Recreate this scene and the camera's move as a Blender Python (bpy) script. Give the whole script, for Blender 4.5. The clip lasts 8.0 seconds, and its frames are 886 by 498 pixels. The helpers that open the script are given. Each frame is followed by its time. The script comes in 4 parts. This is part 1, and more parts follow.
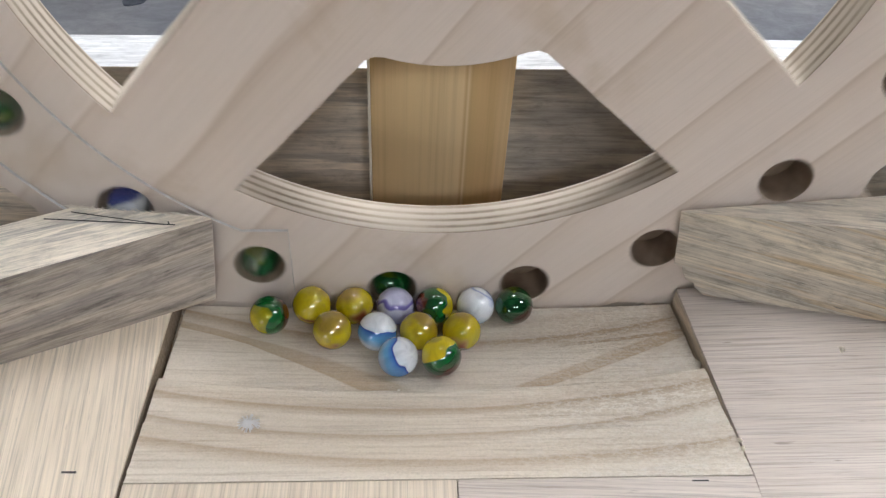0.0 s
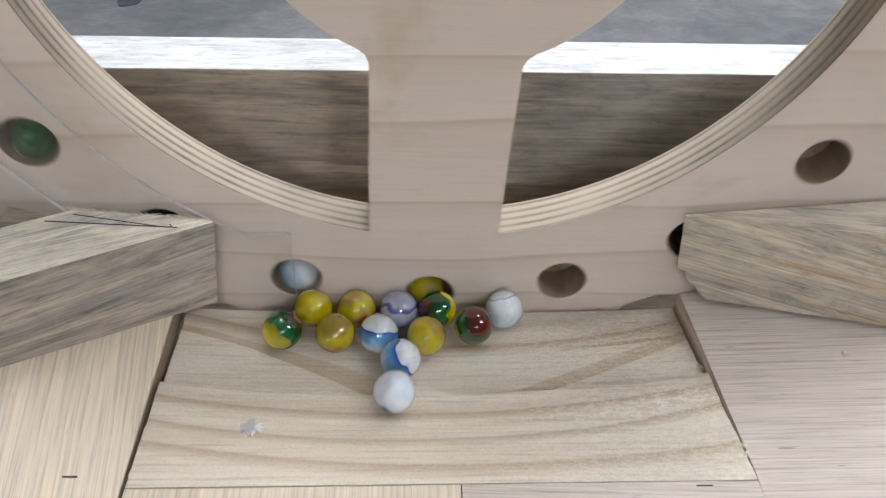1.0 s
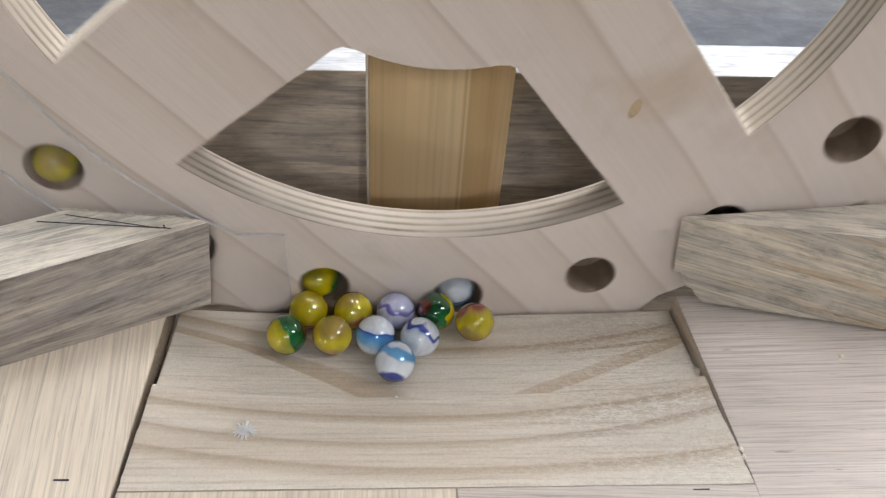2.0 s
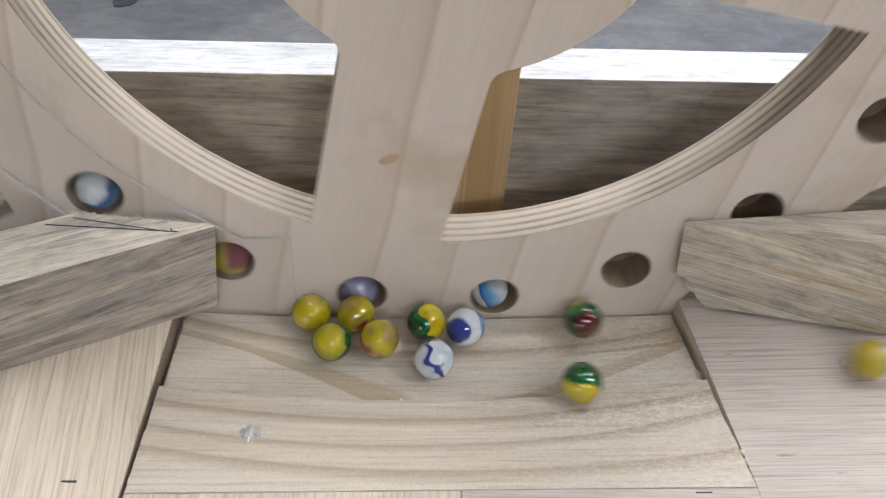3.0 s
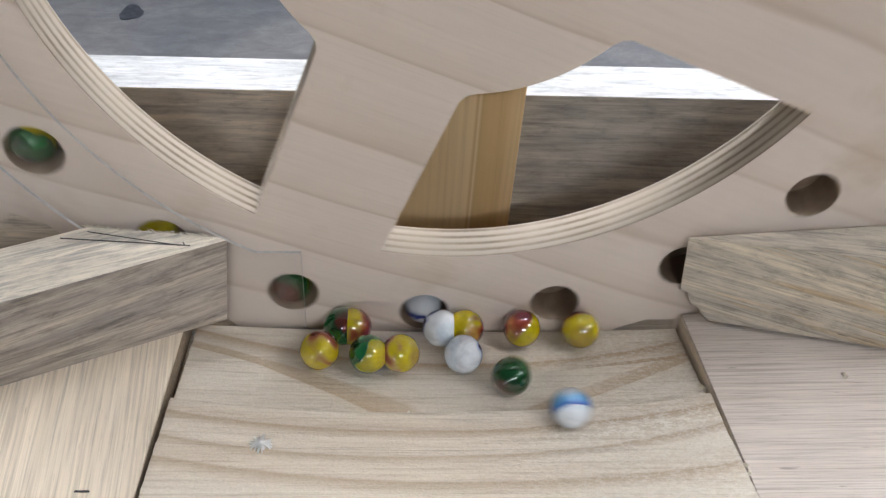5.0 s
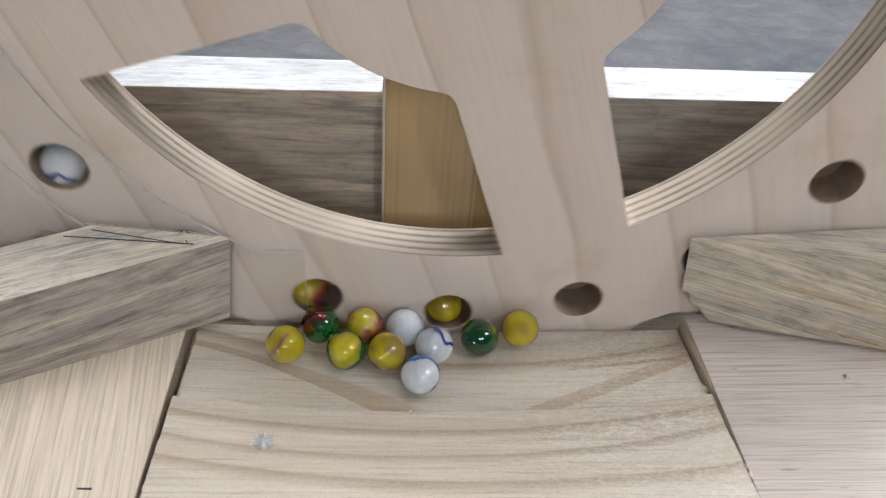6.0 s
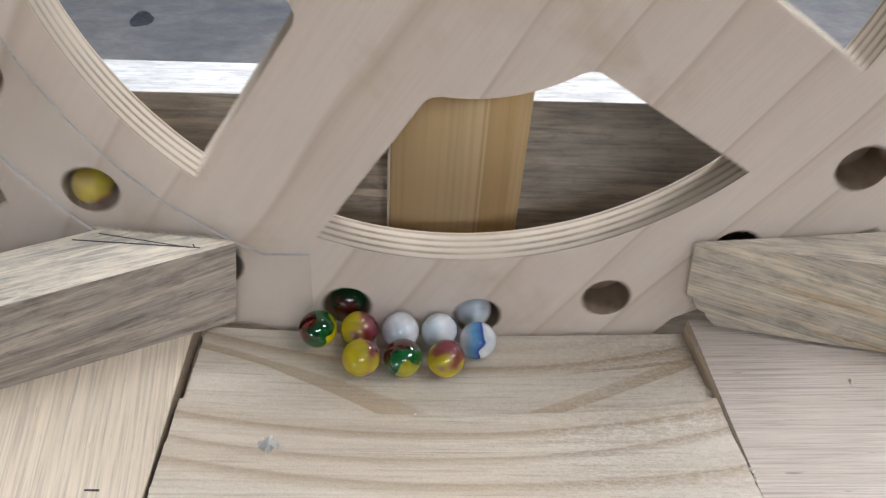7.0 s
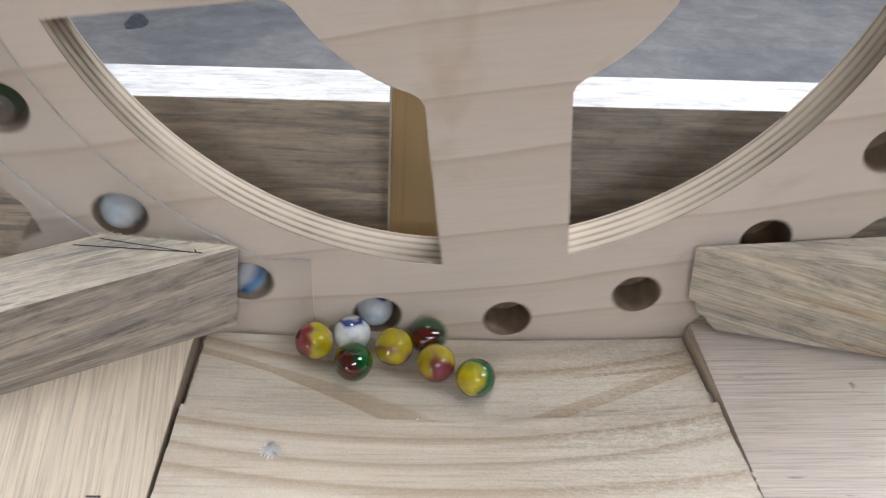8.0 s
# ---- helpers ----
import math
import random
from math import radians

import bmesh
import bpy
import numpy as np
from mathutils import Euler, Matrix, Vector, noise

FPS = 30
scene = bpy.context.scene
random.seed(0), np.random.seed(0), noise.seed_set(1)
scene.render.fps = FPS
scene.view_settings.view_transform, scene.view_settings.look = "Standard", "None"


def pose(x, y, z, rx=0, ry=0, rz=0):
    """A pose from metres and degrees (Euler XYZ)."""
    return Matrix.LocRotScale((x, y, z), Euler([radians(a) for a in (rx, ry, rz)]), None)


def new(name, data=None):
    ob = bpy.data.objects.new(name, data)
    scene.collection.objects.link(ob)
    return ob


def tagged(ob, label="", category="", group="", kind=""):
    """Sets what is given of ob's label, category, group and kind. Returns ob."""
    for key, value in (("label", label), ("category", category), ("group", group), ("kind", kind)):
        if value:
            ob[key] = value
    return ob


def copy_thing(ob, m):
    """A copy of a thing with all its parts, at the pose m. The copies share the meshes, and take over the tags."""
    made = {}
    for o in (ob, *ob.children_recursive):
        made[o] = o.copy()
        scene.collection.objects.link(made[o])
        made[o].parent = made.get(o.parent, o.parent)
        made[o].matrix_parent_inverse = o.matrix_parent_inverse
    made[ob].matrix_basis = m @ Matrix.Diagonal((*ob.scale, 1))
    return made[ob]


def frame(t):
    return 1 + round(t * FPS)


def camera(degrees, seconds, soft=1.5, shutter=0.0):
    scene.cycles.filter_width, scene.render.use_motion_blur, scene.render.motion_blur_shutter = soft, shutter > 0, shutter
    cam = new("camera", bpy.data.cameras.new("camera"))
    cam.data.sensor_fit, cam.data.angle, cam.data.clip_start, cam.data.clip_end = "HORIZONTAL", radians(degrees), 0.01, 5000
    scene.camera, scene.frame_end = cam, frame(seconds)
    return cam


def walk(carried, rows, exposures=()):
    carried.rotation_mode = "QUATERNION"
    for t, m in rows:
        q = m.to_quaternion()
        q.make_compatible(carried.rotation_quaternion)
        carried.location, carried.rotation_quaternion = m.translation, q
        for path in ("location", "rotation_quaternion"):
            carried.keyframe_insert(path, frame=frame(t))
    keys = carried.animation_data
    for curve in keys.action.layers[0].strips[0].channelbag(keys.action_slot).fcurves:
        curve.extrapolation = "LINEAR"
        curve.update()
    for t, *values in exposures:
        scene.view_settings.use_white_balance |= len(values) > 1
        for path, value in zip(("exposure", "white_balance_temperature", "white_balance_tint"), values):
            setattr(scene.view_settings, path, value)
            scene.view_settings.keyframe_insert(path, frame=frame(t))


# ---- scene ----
cam = camera(56.04, 8.0, soft=1.3, shutter=0.4)

# Wheel centre on the front face; the concrete floor is z = 0
ZC = 1.05
EYE = (-0.0170, -0.2506, ZC + 0.0794)
# seconds, eye offset x y z, pitch down, yaw, roll
PATH = [
    (0.0, -0.0001, 0.0002, 0.0002, 43.04, -4.38, 3.10),
    (0.5, -0.0014, 0.0010, 0.0000, 42.95, -4.69, 3.37),
    (1.0, -0.0038, 0.0017, -0.0003, 42.89, -4.96, 3.66),
    (1.5, -0.0035, 0.0032, 0.0002, 43.00, -5.42, 4.07),
    (2.0, -0.0043, 0.0036, -0.0014, 42.83, -5.50, 4.19),
    (3.5, -0.0073, 0.0011, 0.0031, 42.52, -5.52, 4.49),
    (4.0, -0.0076, -0.0003, 0.0051, 42.16, -5.18, 4.24),
    (4.5, -0.0084, -0.0006, 0.0048, 41.89, -5.27, 4.31),
    (6.0, -0.0091, -0.0010, 0.0053, 41.93, -5.04, 4.53),
    (6.5, -0.0092, -0.0025, 0.0052, 41.64, -5.17, 4.68),
    (7.0, -0.0091, -0.0034, 0.0056, 41.46, -4.51, 4.19),
    (7.5, -0.0108, -0.0018, 0.0059, 41.43, -5.04, 4.59),
    (8.0, -0.0122, -0.0026, 0.0059, 41.24, -5.02, 4.51),
]


def held(dx, dy, dz, down, yaw, roll):
    """The hand-held camera's pose."""
    turn = pose(0, 0, 0, 0, 0, yaw) @ pose(0, 0, 0, 90 - down) @ pose(0, 0, 0, 0, 0, roll)
    return Matrix.Translation((EYE[0] + dx, EYE[1] + dy, EYE[2] + dz)) @ turn


walk(cam, [(t, held(*rest)) for t, *rest in PATH])

# ---- light ----
world = bpy.data.worlds.new("workshop_air")
world.use_nodes = True
world.node_tree.nodes["Background"].inputs[0].default_value = (0.9, 0.95, 1.0, 1)
world.node_tree.nodes["Background"].inputs[1].default_value = 0.02
scene.world = world
scene.view_settings.exposure = -0.33
LAMP_GLOW = 54.0
# where the ceiling lamps hang: a row of small ones beside the wheel, large ones over, before and behind it
SMALL_LAMPS = [(1.5, -0.82), (1.95, -0.76), (2.4, -0.70)]
LARGE_LAMPS = [(-0.1, 0.40), (0.8, 0.42), (0.75, -2.8), (-0.2, -3.0), (2.4, 1.6), (0.5, 4.2)]
WINDOW_GLOW = 13.0



# ---- materials ----
class Mat:
    """A small builder of node materials."""

    def __init__(self, name, rough=0.6, spec=0.4):
        self.m = bpy.data.materials.new(name)
        self.m.use_nodes = True
        self.t = self.m.node_tree
        self.b = self.t.nodes["Principled BSDF"]
        self.b.inputs["Roughness"].default_value = rough
        self.b.inputs["Specular IOR Level"].default_value = spec
        self.co = self.t.nodes.new("ShaderNodeTexCoord").outputs["Object"]

    def put(self, a, b):
        self.t.links.new(a, b)

    def space(self, scale=(1, 1, 1), rot=(0, 0, 0), co=None, shift=(0, 0, 0)):
        n = self.t.nodes.new("ShaderNodeMapping")
        n.inputs["Scale"].default_value = scale
        n.inputs["Rotation"].default_value = [radians(a) for a in rot]
        n.inputs["Location"].default_value = shift
        self.put(co or self.co, n.inputs["Vector"])
        return n.outputs[0]

    def noise(self, scale, co=None, detail=4, rough=0.55, warp=0.0):
        n = self.t.nodes.new("ShaderNodeTexNoise")
        n.inputs["Scale"].default_value = scale
        n.inputs["Detail"].default_value = detail
        n.inputs["Roughness"].default_value = rough
        n.inputs["Distortion"].default_value = warp
        self.put(co or self.co, n.inputs["Vector"])
        return n.outputs[0]

    def bands(self, scale, axis, co=None, warp=0.0, detail=2, wscale=1.0, kind="SIN"):
        n = self.t.nodes.new("ShaderNodeTexWave")
        n.bands_direction = axis
        n.wave_profile = kind
        n.inputs["Scale"].default_value = scale
        n.inputs["Distortion"].default_value = warp
        n.inputs["Detail"].default_value = detail
        n.inputs["Detail Scale"].default_value = wscale
        self.put(co or self.co, n.inputs["Vector"])
        return n.outputs["Fac"]

    def ramp(self, fac, stops, mode="LINEAR"):
        n = self.t.nodes.new("ShaderNodeValToRGB")
        n.color_ramp.interpolation = mode
        e = n.color_ramp.elements
        while len(e) < len(stops):
            e.new(0.5)
        for k, (at, c) in enumerate(stops):
            e[k].position = at
            e[k].color = (*c, 1) if len(c) == 3 else c
        self.put(fac, n.inputs[0])
        return n.outputs[0]

    def mix(self, fac, a, b, how="MIX"):
        n = self.t.nodes.new("ShaderNodeMix")
        n.data_type, n.blend_type = "RGBA", how
        for sock, val in ((n.inputs[0], fac), (n.inputs[6], a), (n.inputs[7], b)):
            if isinstance(val, (int, float)):
                sock.default_value = val
            elif isinstance(val, tuple):
                sock.default_value = (*val, 1)
            else:
                self.put(val, sock)
        return n.outputs[2]

    def math(self, how, a, b=0.0):
        n = self.t.nodes.new("ShaderNodeMath")
        n.operation = how
        for sock, val in ((n.inputs[0], a), (n.inputs[1], b)):
            if isinstance(val, (int, float)):
                sock.default_value = val
            else:
                self.put(val, sock)
        return n.outputs[0]

    def bump(self, height, strength, distance):
        n = self.t.nodes.new("ShaderNodeBump")
        n.inputs["Strength"].default_value = strength
        n.inputs["Distance"].default_value = distance
        self.put(height, n.inputs["Height"])
        self.put(n.outputs[0], self.b.inputs["Normal"])

    def colour(self, c):
        if isinstance(c, tuple):
            self.b.inputs["Base Color"].default_value = (*c, 1)
        else:
            self.put(c, self.b.inputs["Base Color"])
        return self.m


def wood(name, light, dark, along, fine=500.0, broad=60.0, stretch=0.04, contrast=0.6, rough=0.55, rot=(0, 0, 0), bump=0.15, pores=0.5, streak=None, spread=1.0, grit=4.0, hair=0.16, flecks=0.5, mottle=0.0, end_shade=None, flat=False):
    """Planed wood: broad growth figure, fine fibres and pores, stretched along one axis."""
    m = Mat(name, rough, 0.3)
    s = [1.0, 1.0, 1.0]
    s["xyz".index(along)] = stretch
    if flat:
        s[2] = 0.0
    turned = m.space((1, 1, 1), rot)
    co = m.space(tuple(s), (0, 0, 0), turned)
    figure = m.noise(broad, co, 3, 0.5, 0.6)
    fibre = m.noise(fine, co, grit, 0.6)
    blot = m.noise(18.0, None, 3)
    c = m.ramp(figure, [(0.5 - 0.2 * contrast, dark), (0.5 + 0.2 * contrast, light)])
    if streak:
        st = m.noise(broad * 1.7, m.space(tuple(s), (0, 0, 0), turned, (3.1, 1.7, 0.4)), 3, 0.6, 0.4)
        c = m.mix(m.ramp(st, [(0.52, (0, 0, 0)), (0.66, (0.85, 0.85, 0.85))]), c, streak)
    c = m.mix(m.ramp(fibre, [(0.30, (pores, pores, pores)), (0.30 + 0.24 * spread, (0, 0, 0))]), c, tuple(0.55 * v for v in dark))
    c = m.mix(m.math("MULTIPLY", blot, 0.3), c, tuple(1.05 * v for v in light))
    thin = [1.0, 1.0, 0.0 if flat else 1.0]
    thin["xyz".index(along)] = 0.5 * stretch + 0.004
    lines = m.noise(950.0, m.space(tuple(thin), (0, 0, 0), turned, (0.7, 0.2, 0.5)), grit + 1, 0.7)
    c = m.mix(1.0, c, m.ramp(lines, [(0.34, (1 - hair,) * 3), (0.50, (1.0, 1.0, 1.0)), (0.66, (1 + 0.45 * hair,) * 3)]), "MULTIPLY")
    thin["xyz".index(along)] = 0.10
    fleck = m.noise(620.0, m.space(tuple(thin), (0, 0, 0), turned, (0.1, 0.9, 0.3)), 3, 0.6)
    c = m.mix(m.ramp(fleck, [(0.66, (0, 0, 0)), (0.74, (flecks, flecks, flecks))]), c, tuple(0.45 * v for v in dark))
    if mottle:
        thin["xyz".index(along)] = 0.4
        spots = m.noise(170.0, m.space(tuple(thin), (0, 0, 0), turned, (0.4, 0.1, 0.8)), 6, 0.72, 0.3)
        c = m.mix(1.0, c, m.ramp(spots, [(0.30, (1 - mottle,) * 3), (0.48, (1.0, 1.0, 1.0)), (0.70, (1 + 0.4 * mottle,) * 3)]), "MULTIPLY")
    if end_shade:
        # greyer, darker tone over one end of the board, painting in its weaker light
        at, reach, tone = end_shade
        sep = m.t.nodes.new("ShaderNodeSeparateXYZ")
        m.put(m.co, sep.inputs[0])
        edge = m.math("ADD", sep.outputs[0], m.math("MULTIPLY", m.math("SUBTRACT", m.noise(25.0, co, 3), 0.5), 0.08))
        over = m.ramp(m.math("ADD", m.math("DIVIDE", m.math("SUBTRACT", edge, at), 2 * reach), 0.5), [(0.0, (0, 0, 0)), (1.0, (1, 1, 1))])
        c = m.mix(over, c, m.mix(1.0, c, tone, "MULTIPLY"))
    m.bump(m.math("ADD", fibre, m.math("MULTIPLY", figure, 0.4)), bump, 0.0006)
    return m.colour(c)


M_WHEEL = Mat("birch_face", 0.5, 0.3)
_fig = M_WHEEL.bands(10.0, "Z", M_WHEEL.space((0.16, 1.0, 1.0), (0, 3, 0)), 6.0, 3, 1.3, "SAW")
_fib = M_WHEEL.noise(420.0, M_WHEEL.space((0.05, 1, 1), (0, 3, 0)), 4)
_blot = M_WHEEL.noise(14.0, None, 3)
_c = M_WHEEL.ramp(_fig, [(0.0, (0.750, 0.650, 0.562)), (0.55, (0.730, 0.626, 0.535)), (0.90, (0.685, 0.575, 0.476)), (0.97, (0.575, 0.460, 0.360)), (1.0, (0.720, 0.615, 0.520))])
_c = M_WHEEL.mix(M_WHEEL.ramp(_fib, [(0.35, (0.09, 0.09, 0.09)), (0.6, (0, 0, 0))]), _c, (0.482, 0.383, 0.303))
_c = M_WHEEL.mix(M_WHEEL.math("MULTIPLY", _blot, 0.4), _c, (0.740, 0.650, 0.572))
_smudge = M_WHEEL.ramp(M_WHEEL.noise(15.0, None, 5, 0.6, 0.4), [(0.57, (0, 0, 0)), (0.74, (0.50, 0.50, 0.50))])
_c = M_WHEEL.mix(_smudge, _c, (0.50, 0.375, 0.24))
_ln = M_WHEEL.noise(1000.0, M_WHEEL.space((0.02, 1, 1), (0, 3, 0)), 5, 0.7)
_c = M_WHEEL.mix(1.0, _c, M_WHEEL.ramp(_ln, [(0.34, (0.955, 0.95, 0.94)), (0.5, (1.0, 1.0, 1.0)), (0.66, (1.02, 1.02, 1.02))]), "MULTIPLY")
M_WHEEL.bump(_fib, 0.10, 0.0004)
M_WHEEL = M_WHEEL.colour(_c)

M_PLY = Mat("plywood_edge", 0.7, 0.2)
_st = M_PLY.bands(78.0, "Y", None, 0.9, 3, 14.0)
_n = M_PLY.noise(260.0, None, 4)
_c = M_PLY.ramp(_st, [(0.06, (0.20, 0.155, 0.112)), (0.24, (0.38, 0.312, 0.238)), (0.70, (0.58, 0.505, 0.41))])
_c = M_PLY.mix(M_PLY.ramp(M_PLY.noise(30.0, None, 3), [(0.38, (0.05, 0.05, 0.05)), (0.64, (0.65, 0.65, 0.65))]), _c, (0.56, 0.485, 0.385))
_c = M_PLY.mix(M_PLY.math("MULTIPLY", _n, 0.25), _c, (0.437, 0.367, 0.289))
M_PLY.bump(_st, 0.2, 0.0004)
M_PLY = M_PLY.colour(_c)

# Pocket wood: brown end grain, with some of the recess's shade in its colour.
M_BORE = wood("shaded_bored_wood", (0.34, 0.25, 0.175), (0.22, 0.155, 0.10), "y", 300, 140, 0.4, 0.7, 0.7)
M_LEFT_PANEL = wood("pale_plywood_lengthwise", (0.80, 0.685, 0.535), (0.66, 0.55, 0.415), "y", 900, 240, 0.028, 1.2, 0.55, (0, 0, -6), pores=0.40, spread=0.7, grit=3, hair=0.26, flecks=0.50, flat=True)
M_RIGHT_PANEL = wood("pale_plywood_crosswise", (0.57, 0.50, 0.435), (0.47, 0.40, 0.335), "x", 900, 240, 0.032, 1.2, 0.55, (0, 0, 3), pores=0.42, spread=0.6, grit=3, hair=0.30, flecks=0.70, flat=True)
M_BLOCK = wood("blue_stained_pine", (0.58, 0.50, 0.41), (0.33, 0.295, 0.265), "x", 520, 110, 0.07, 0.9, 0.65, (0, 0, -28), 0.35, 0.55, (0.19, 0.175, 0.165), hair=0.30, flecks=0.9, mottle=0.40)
# Block tops: cleaner pale pine, with light from above put into the colour too.
M_BLOCK_TOP = wood("pale_pine_lit_top", (0.90, 0.82, 0.68), (0.74, 0.655, 0.53), "x", 620, 120, 0.11, 1.0, 0.65, (0, 0, -28), 0.40, 0.5, (0.26, 0.24, 0.225), 0.8, hair=0.28, flecks=0.7, mottle=0.3, flat=True)
M_BLOCK_R = wood("blue_stained_pine_streaked", (0.78, 0.68, 0.52), (0.40, 0.36, 0.31), "x", 520, 110, 0.06, 0.9, 0.65, (0, -7, 16), 0.35, 0.55, (0.54, 0.37, 0.19), hair=0.30, flecks=0.9, mottle=0.40)
M_BLOCK_R_TOP = wood("pale_pine_lit_top_crosswise", (0.72, 0.64, 0.52), (0.56, 0.49, 0.39), "x", 620, 110, 0.09, 1.1, 0.65, (0, 0, 16), 0.35, 0.4, (0.34, 0.30, 0.26), 0.8, hair=0.26, flecks=0.6, mottle=0.3, flat=True)
M_BACK = wood("grey_brown_board", (0.80, 0.69, 0.54), (0.50, 0.43, 0.345), "x", 420, 110, 0.09, 0.8, 0.7, (0, 0, 0), 0.20, 0.45, (0.30, 0.265, 0.23), hair=0.16, flecks=0.5, mottle=0.28, end_shade=(0.012, 0.03, (0.70, 0.74, 0.80)))
# Strong light on the board's top, put into a paler wood colour.
M_BACK_TOP = wood("lit_board_top", (0.85, 0.85, 0.83), (0.66, 0.665, 0.65), "x", 420, 140, 0.10, 0.7, 0.6, hair=0.20, flecks=0.6, mottle=0.25)
M_POST = Mat("golden_pine", 0.45, 0.35)
_sep = M_POST.t.nodes.new("ShaderNodeSeparateXYZ")
M_POST.put(M_POST.co, _sep.inputs[0])
_wx = M_POST.math("ADD", _sep.outputs[0], M_POST.math("MULTIPLY", M_POST.noise(30.0, M_POST.space((1, 1, 0.08)), 3), 0.003))
_c = M_POST.ramp(M_POST.math("ADD", M_POST.math("MULTIPLY", _wx, 15.0), 0.45), [(0.0, (0.70, 0.49, 0.245)), (0.40, (0.76, 0.56, 0.30)), (0.655, (0.79, 0.60, 0.34)), (0.675, (0.62, 0.42, 0.20)), (0.69, (0.80, 0.62, 0.36)), (0.71, (0.66, 0.45, 0.21)), (0.86, (0.69, 0.47, 0.225)), (0.95, (0.76, 0.55, 0.29))])
_fb = M_POST.noise(500.0, M_POST.space((1, 1, 0.012)), 4, 0.6)
_c = M_POST.mix(1.0, _c, M_POST.ramp(_fb, [(0.32, (0.90, 0.885, 0.86)), (0.5, (1.0, 1.0, 1.0)), (0.7, (1.04, 1.04, 1.04))]), "MULTIPLY")
M_POST.bump(_fb, 0.08, 0.0004)
M_POST = M_POST.colour(_c)
M_STRIP = wood("plywood_strip", (0.699, 0.598, 0.469), (0.570, 0.469, 0.350), "y", 1100, 300, 0.010, 1.3, 0.55, pores=0.45, spread=0.7, grit=4, hair=0.22, flecks=0.35)
M_PATCH = wood("tan_veneer_patch", (0.60, 0.45, 0.28), (0.52, 0.37, 0.21), "x", 500, 200, 0.1)
# Plywood core, darkened for the shade in the gaps beside the board.
M_PLY_FLAT = wood("shaded_plywood_core", (0.38, 0.30, 0.22), (0.25, 0.18, 0.12), "x", 600, 900, 0.05)
M_FLUFF = Mat("wood_splinter", 0.9, 0.1).colour((0.86, 0.80, 0.68))
M_FUZZ = Mat("white_fluff", 0.95, 0.05).colour((0.90, 0.89, 0.87))
# Pale wood for a strip that stands in for the post's lit edge.
M_EDGE = wood("pale_lit_edge", (0.86, 0.80, 0.68), (0.78, 0.70, 0.57), "z", 500, 100, 0.05, pores=0.15, hair=0.1, flecks=0.1)
M_PENCIL = Mat("pencil_lead", 0.6, 0.3).colour((0.06, 0.055, 0.05))

# pine with broad growth rings cut open by the dished surface
def ringed_pine():
    m = Mat("ringed_pine", 0.5, 0.35)
    sep = m.t.nodes.new("ShaderNodeSeparateXYZ")
    m.put(m.co, sep.inputs[0])
    x = sep.outputs[0]
    wob = m.math("SUBTRACT", m.noise(22.0, m.space((0.35, 1, 1)), 3), 0.5)
    y = m.math("ADD", sep.outputs[1], m.math("MULTIPLY", wob, 0.0042))
    x2 = m.math("MULTIPLY", x, x)

    def off(c2, c1, c0):
        """Signed distance in y from a curve across the board."""
        line = m.math("ADD", m.math("ADD", m.math("MULTIPLY", x2, c2), m.math("MULTIPLY", x, c1)), c0)
        return m.math("SUBTRACT", y, line)

    def band(d, reach, stops):
        """Strength of a growth band; stops run from its near side to its far side."""
        return m.ramp(m.math("ADD", m.math("DIVIDE", d, 2.0 * reach), 0.5), [(at, (v, v, v)) for at, v in stops])

    def where(a, b):
        """Fades from none at x = a to all at x = b."""
        return m.math("MINIMUM", 1.0, m.math("MAXIMUM", 0.0, m.math("DIVIDE", m.math("SUBTRACT", x, a), b - a)))

    sharp = [(0.0, 0.0), (0.40, 0.85), (0.50, 1.0), (0.62, 0.25), (1.0, 0.0)]
    soft = [(0.0, 0.0), (0.35, 0.45), (0.5, 0.75), (0.72, 0.3), (1.0, 0.0)]
    plain = [(0.0, 0.0), (0.10, 1.0), (0.84, 0.75), (1.0, 0.0)]
    far = m.math("GREATER_THAN", m.math("SUBTRACT", sep.outputs[1], m.math("ADD", m.math("MULTIPLY", x2, 0.5), m.math("MULTIPLY", x, 0.0149))), -0.0502)
    near = m.math("SUBTRACT", 1.0, far)
    pale = m.ramp(m.noise(40.0, m.space((0.05, 1, 1)), 4, 0.6), [(0.30, (0.570, 0.488, 0.380)), (0.52, (0.680, 0.602, 0.490)), (0.72, (0.750, 0.680, 0.572))])
    c = pale
    latewood = (0.370, 0.255, 0.140)
    for d, reach, stops, zone, amount in (
        (off(0.83, 0.016, -0.0597), 0.0042, sharp, near, 0.78),
        (off(0.80, 0.020, -0.0560), 0.0060, soft, near, 0.30),
        (off(1.03, 0.028, -0.0723), 0.0040, sharp, near, 0.68),
        (off(0.95, 0.020, -0.0660), 0.0030, soft, near, 0.25),
        (off(0.87, -0.010, -0.0847), 0.0055, sharp, near, 0.72),
        (off(0.87, -0.004, -0.0786), 0.0040, soft, near, 0.25),
        (off(1.29, -0.018, -0.0226), 0.0050, sharp, far, 0.85),
        (off(1.35, -0.010, -0.0125), 0.0040, soft, far, 0.40),
        (off(0.0, 0.115, -0.0313), 0.0011, plain, m.math("MULTIPLY", far, where(0.045, 0.065)), 0.90),
    ):
        c = m.mix(m.math("MULTIPLY", m.math("MULTIPLY", band(d, reach, stops), zone), amount), c, latewood)
    grow = m.math("ADD", 0.0022, m.math("MULTIPLY", m.math("MAXIMUM", m.math("ADD", x, 0.078), 0.0), 0.085))
    left = m.math("MULTIPLY", far, m.math("SUBTRACT", 1.0, where(-0.016, -0.010)))
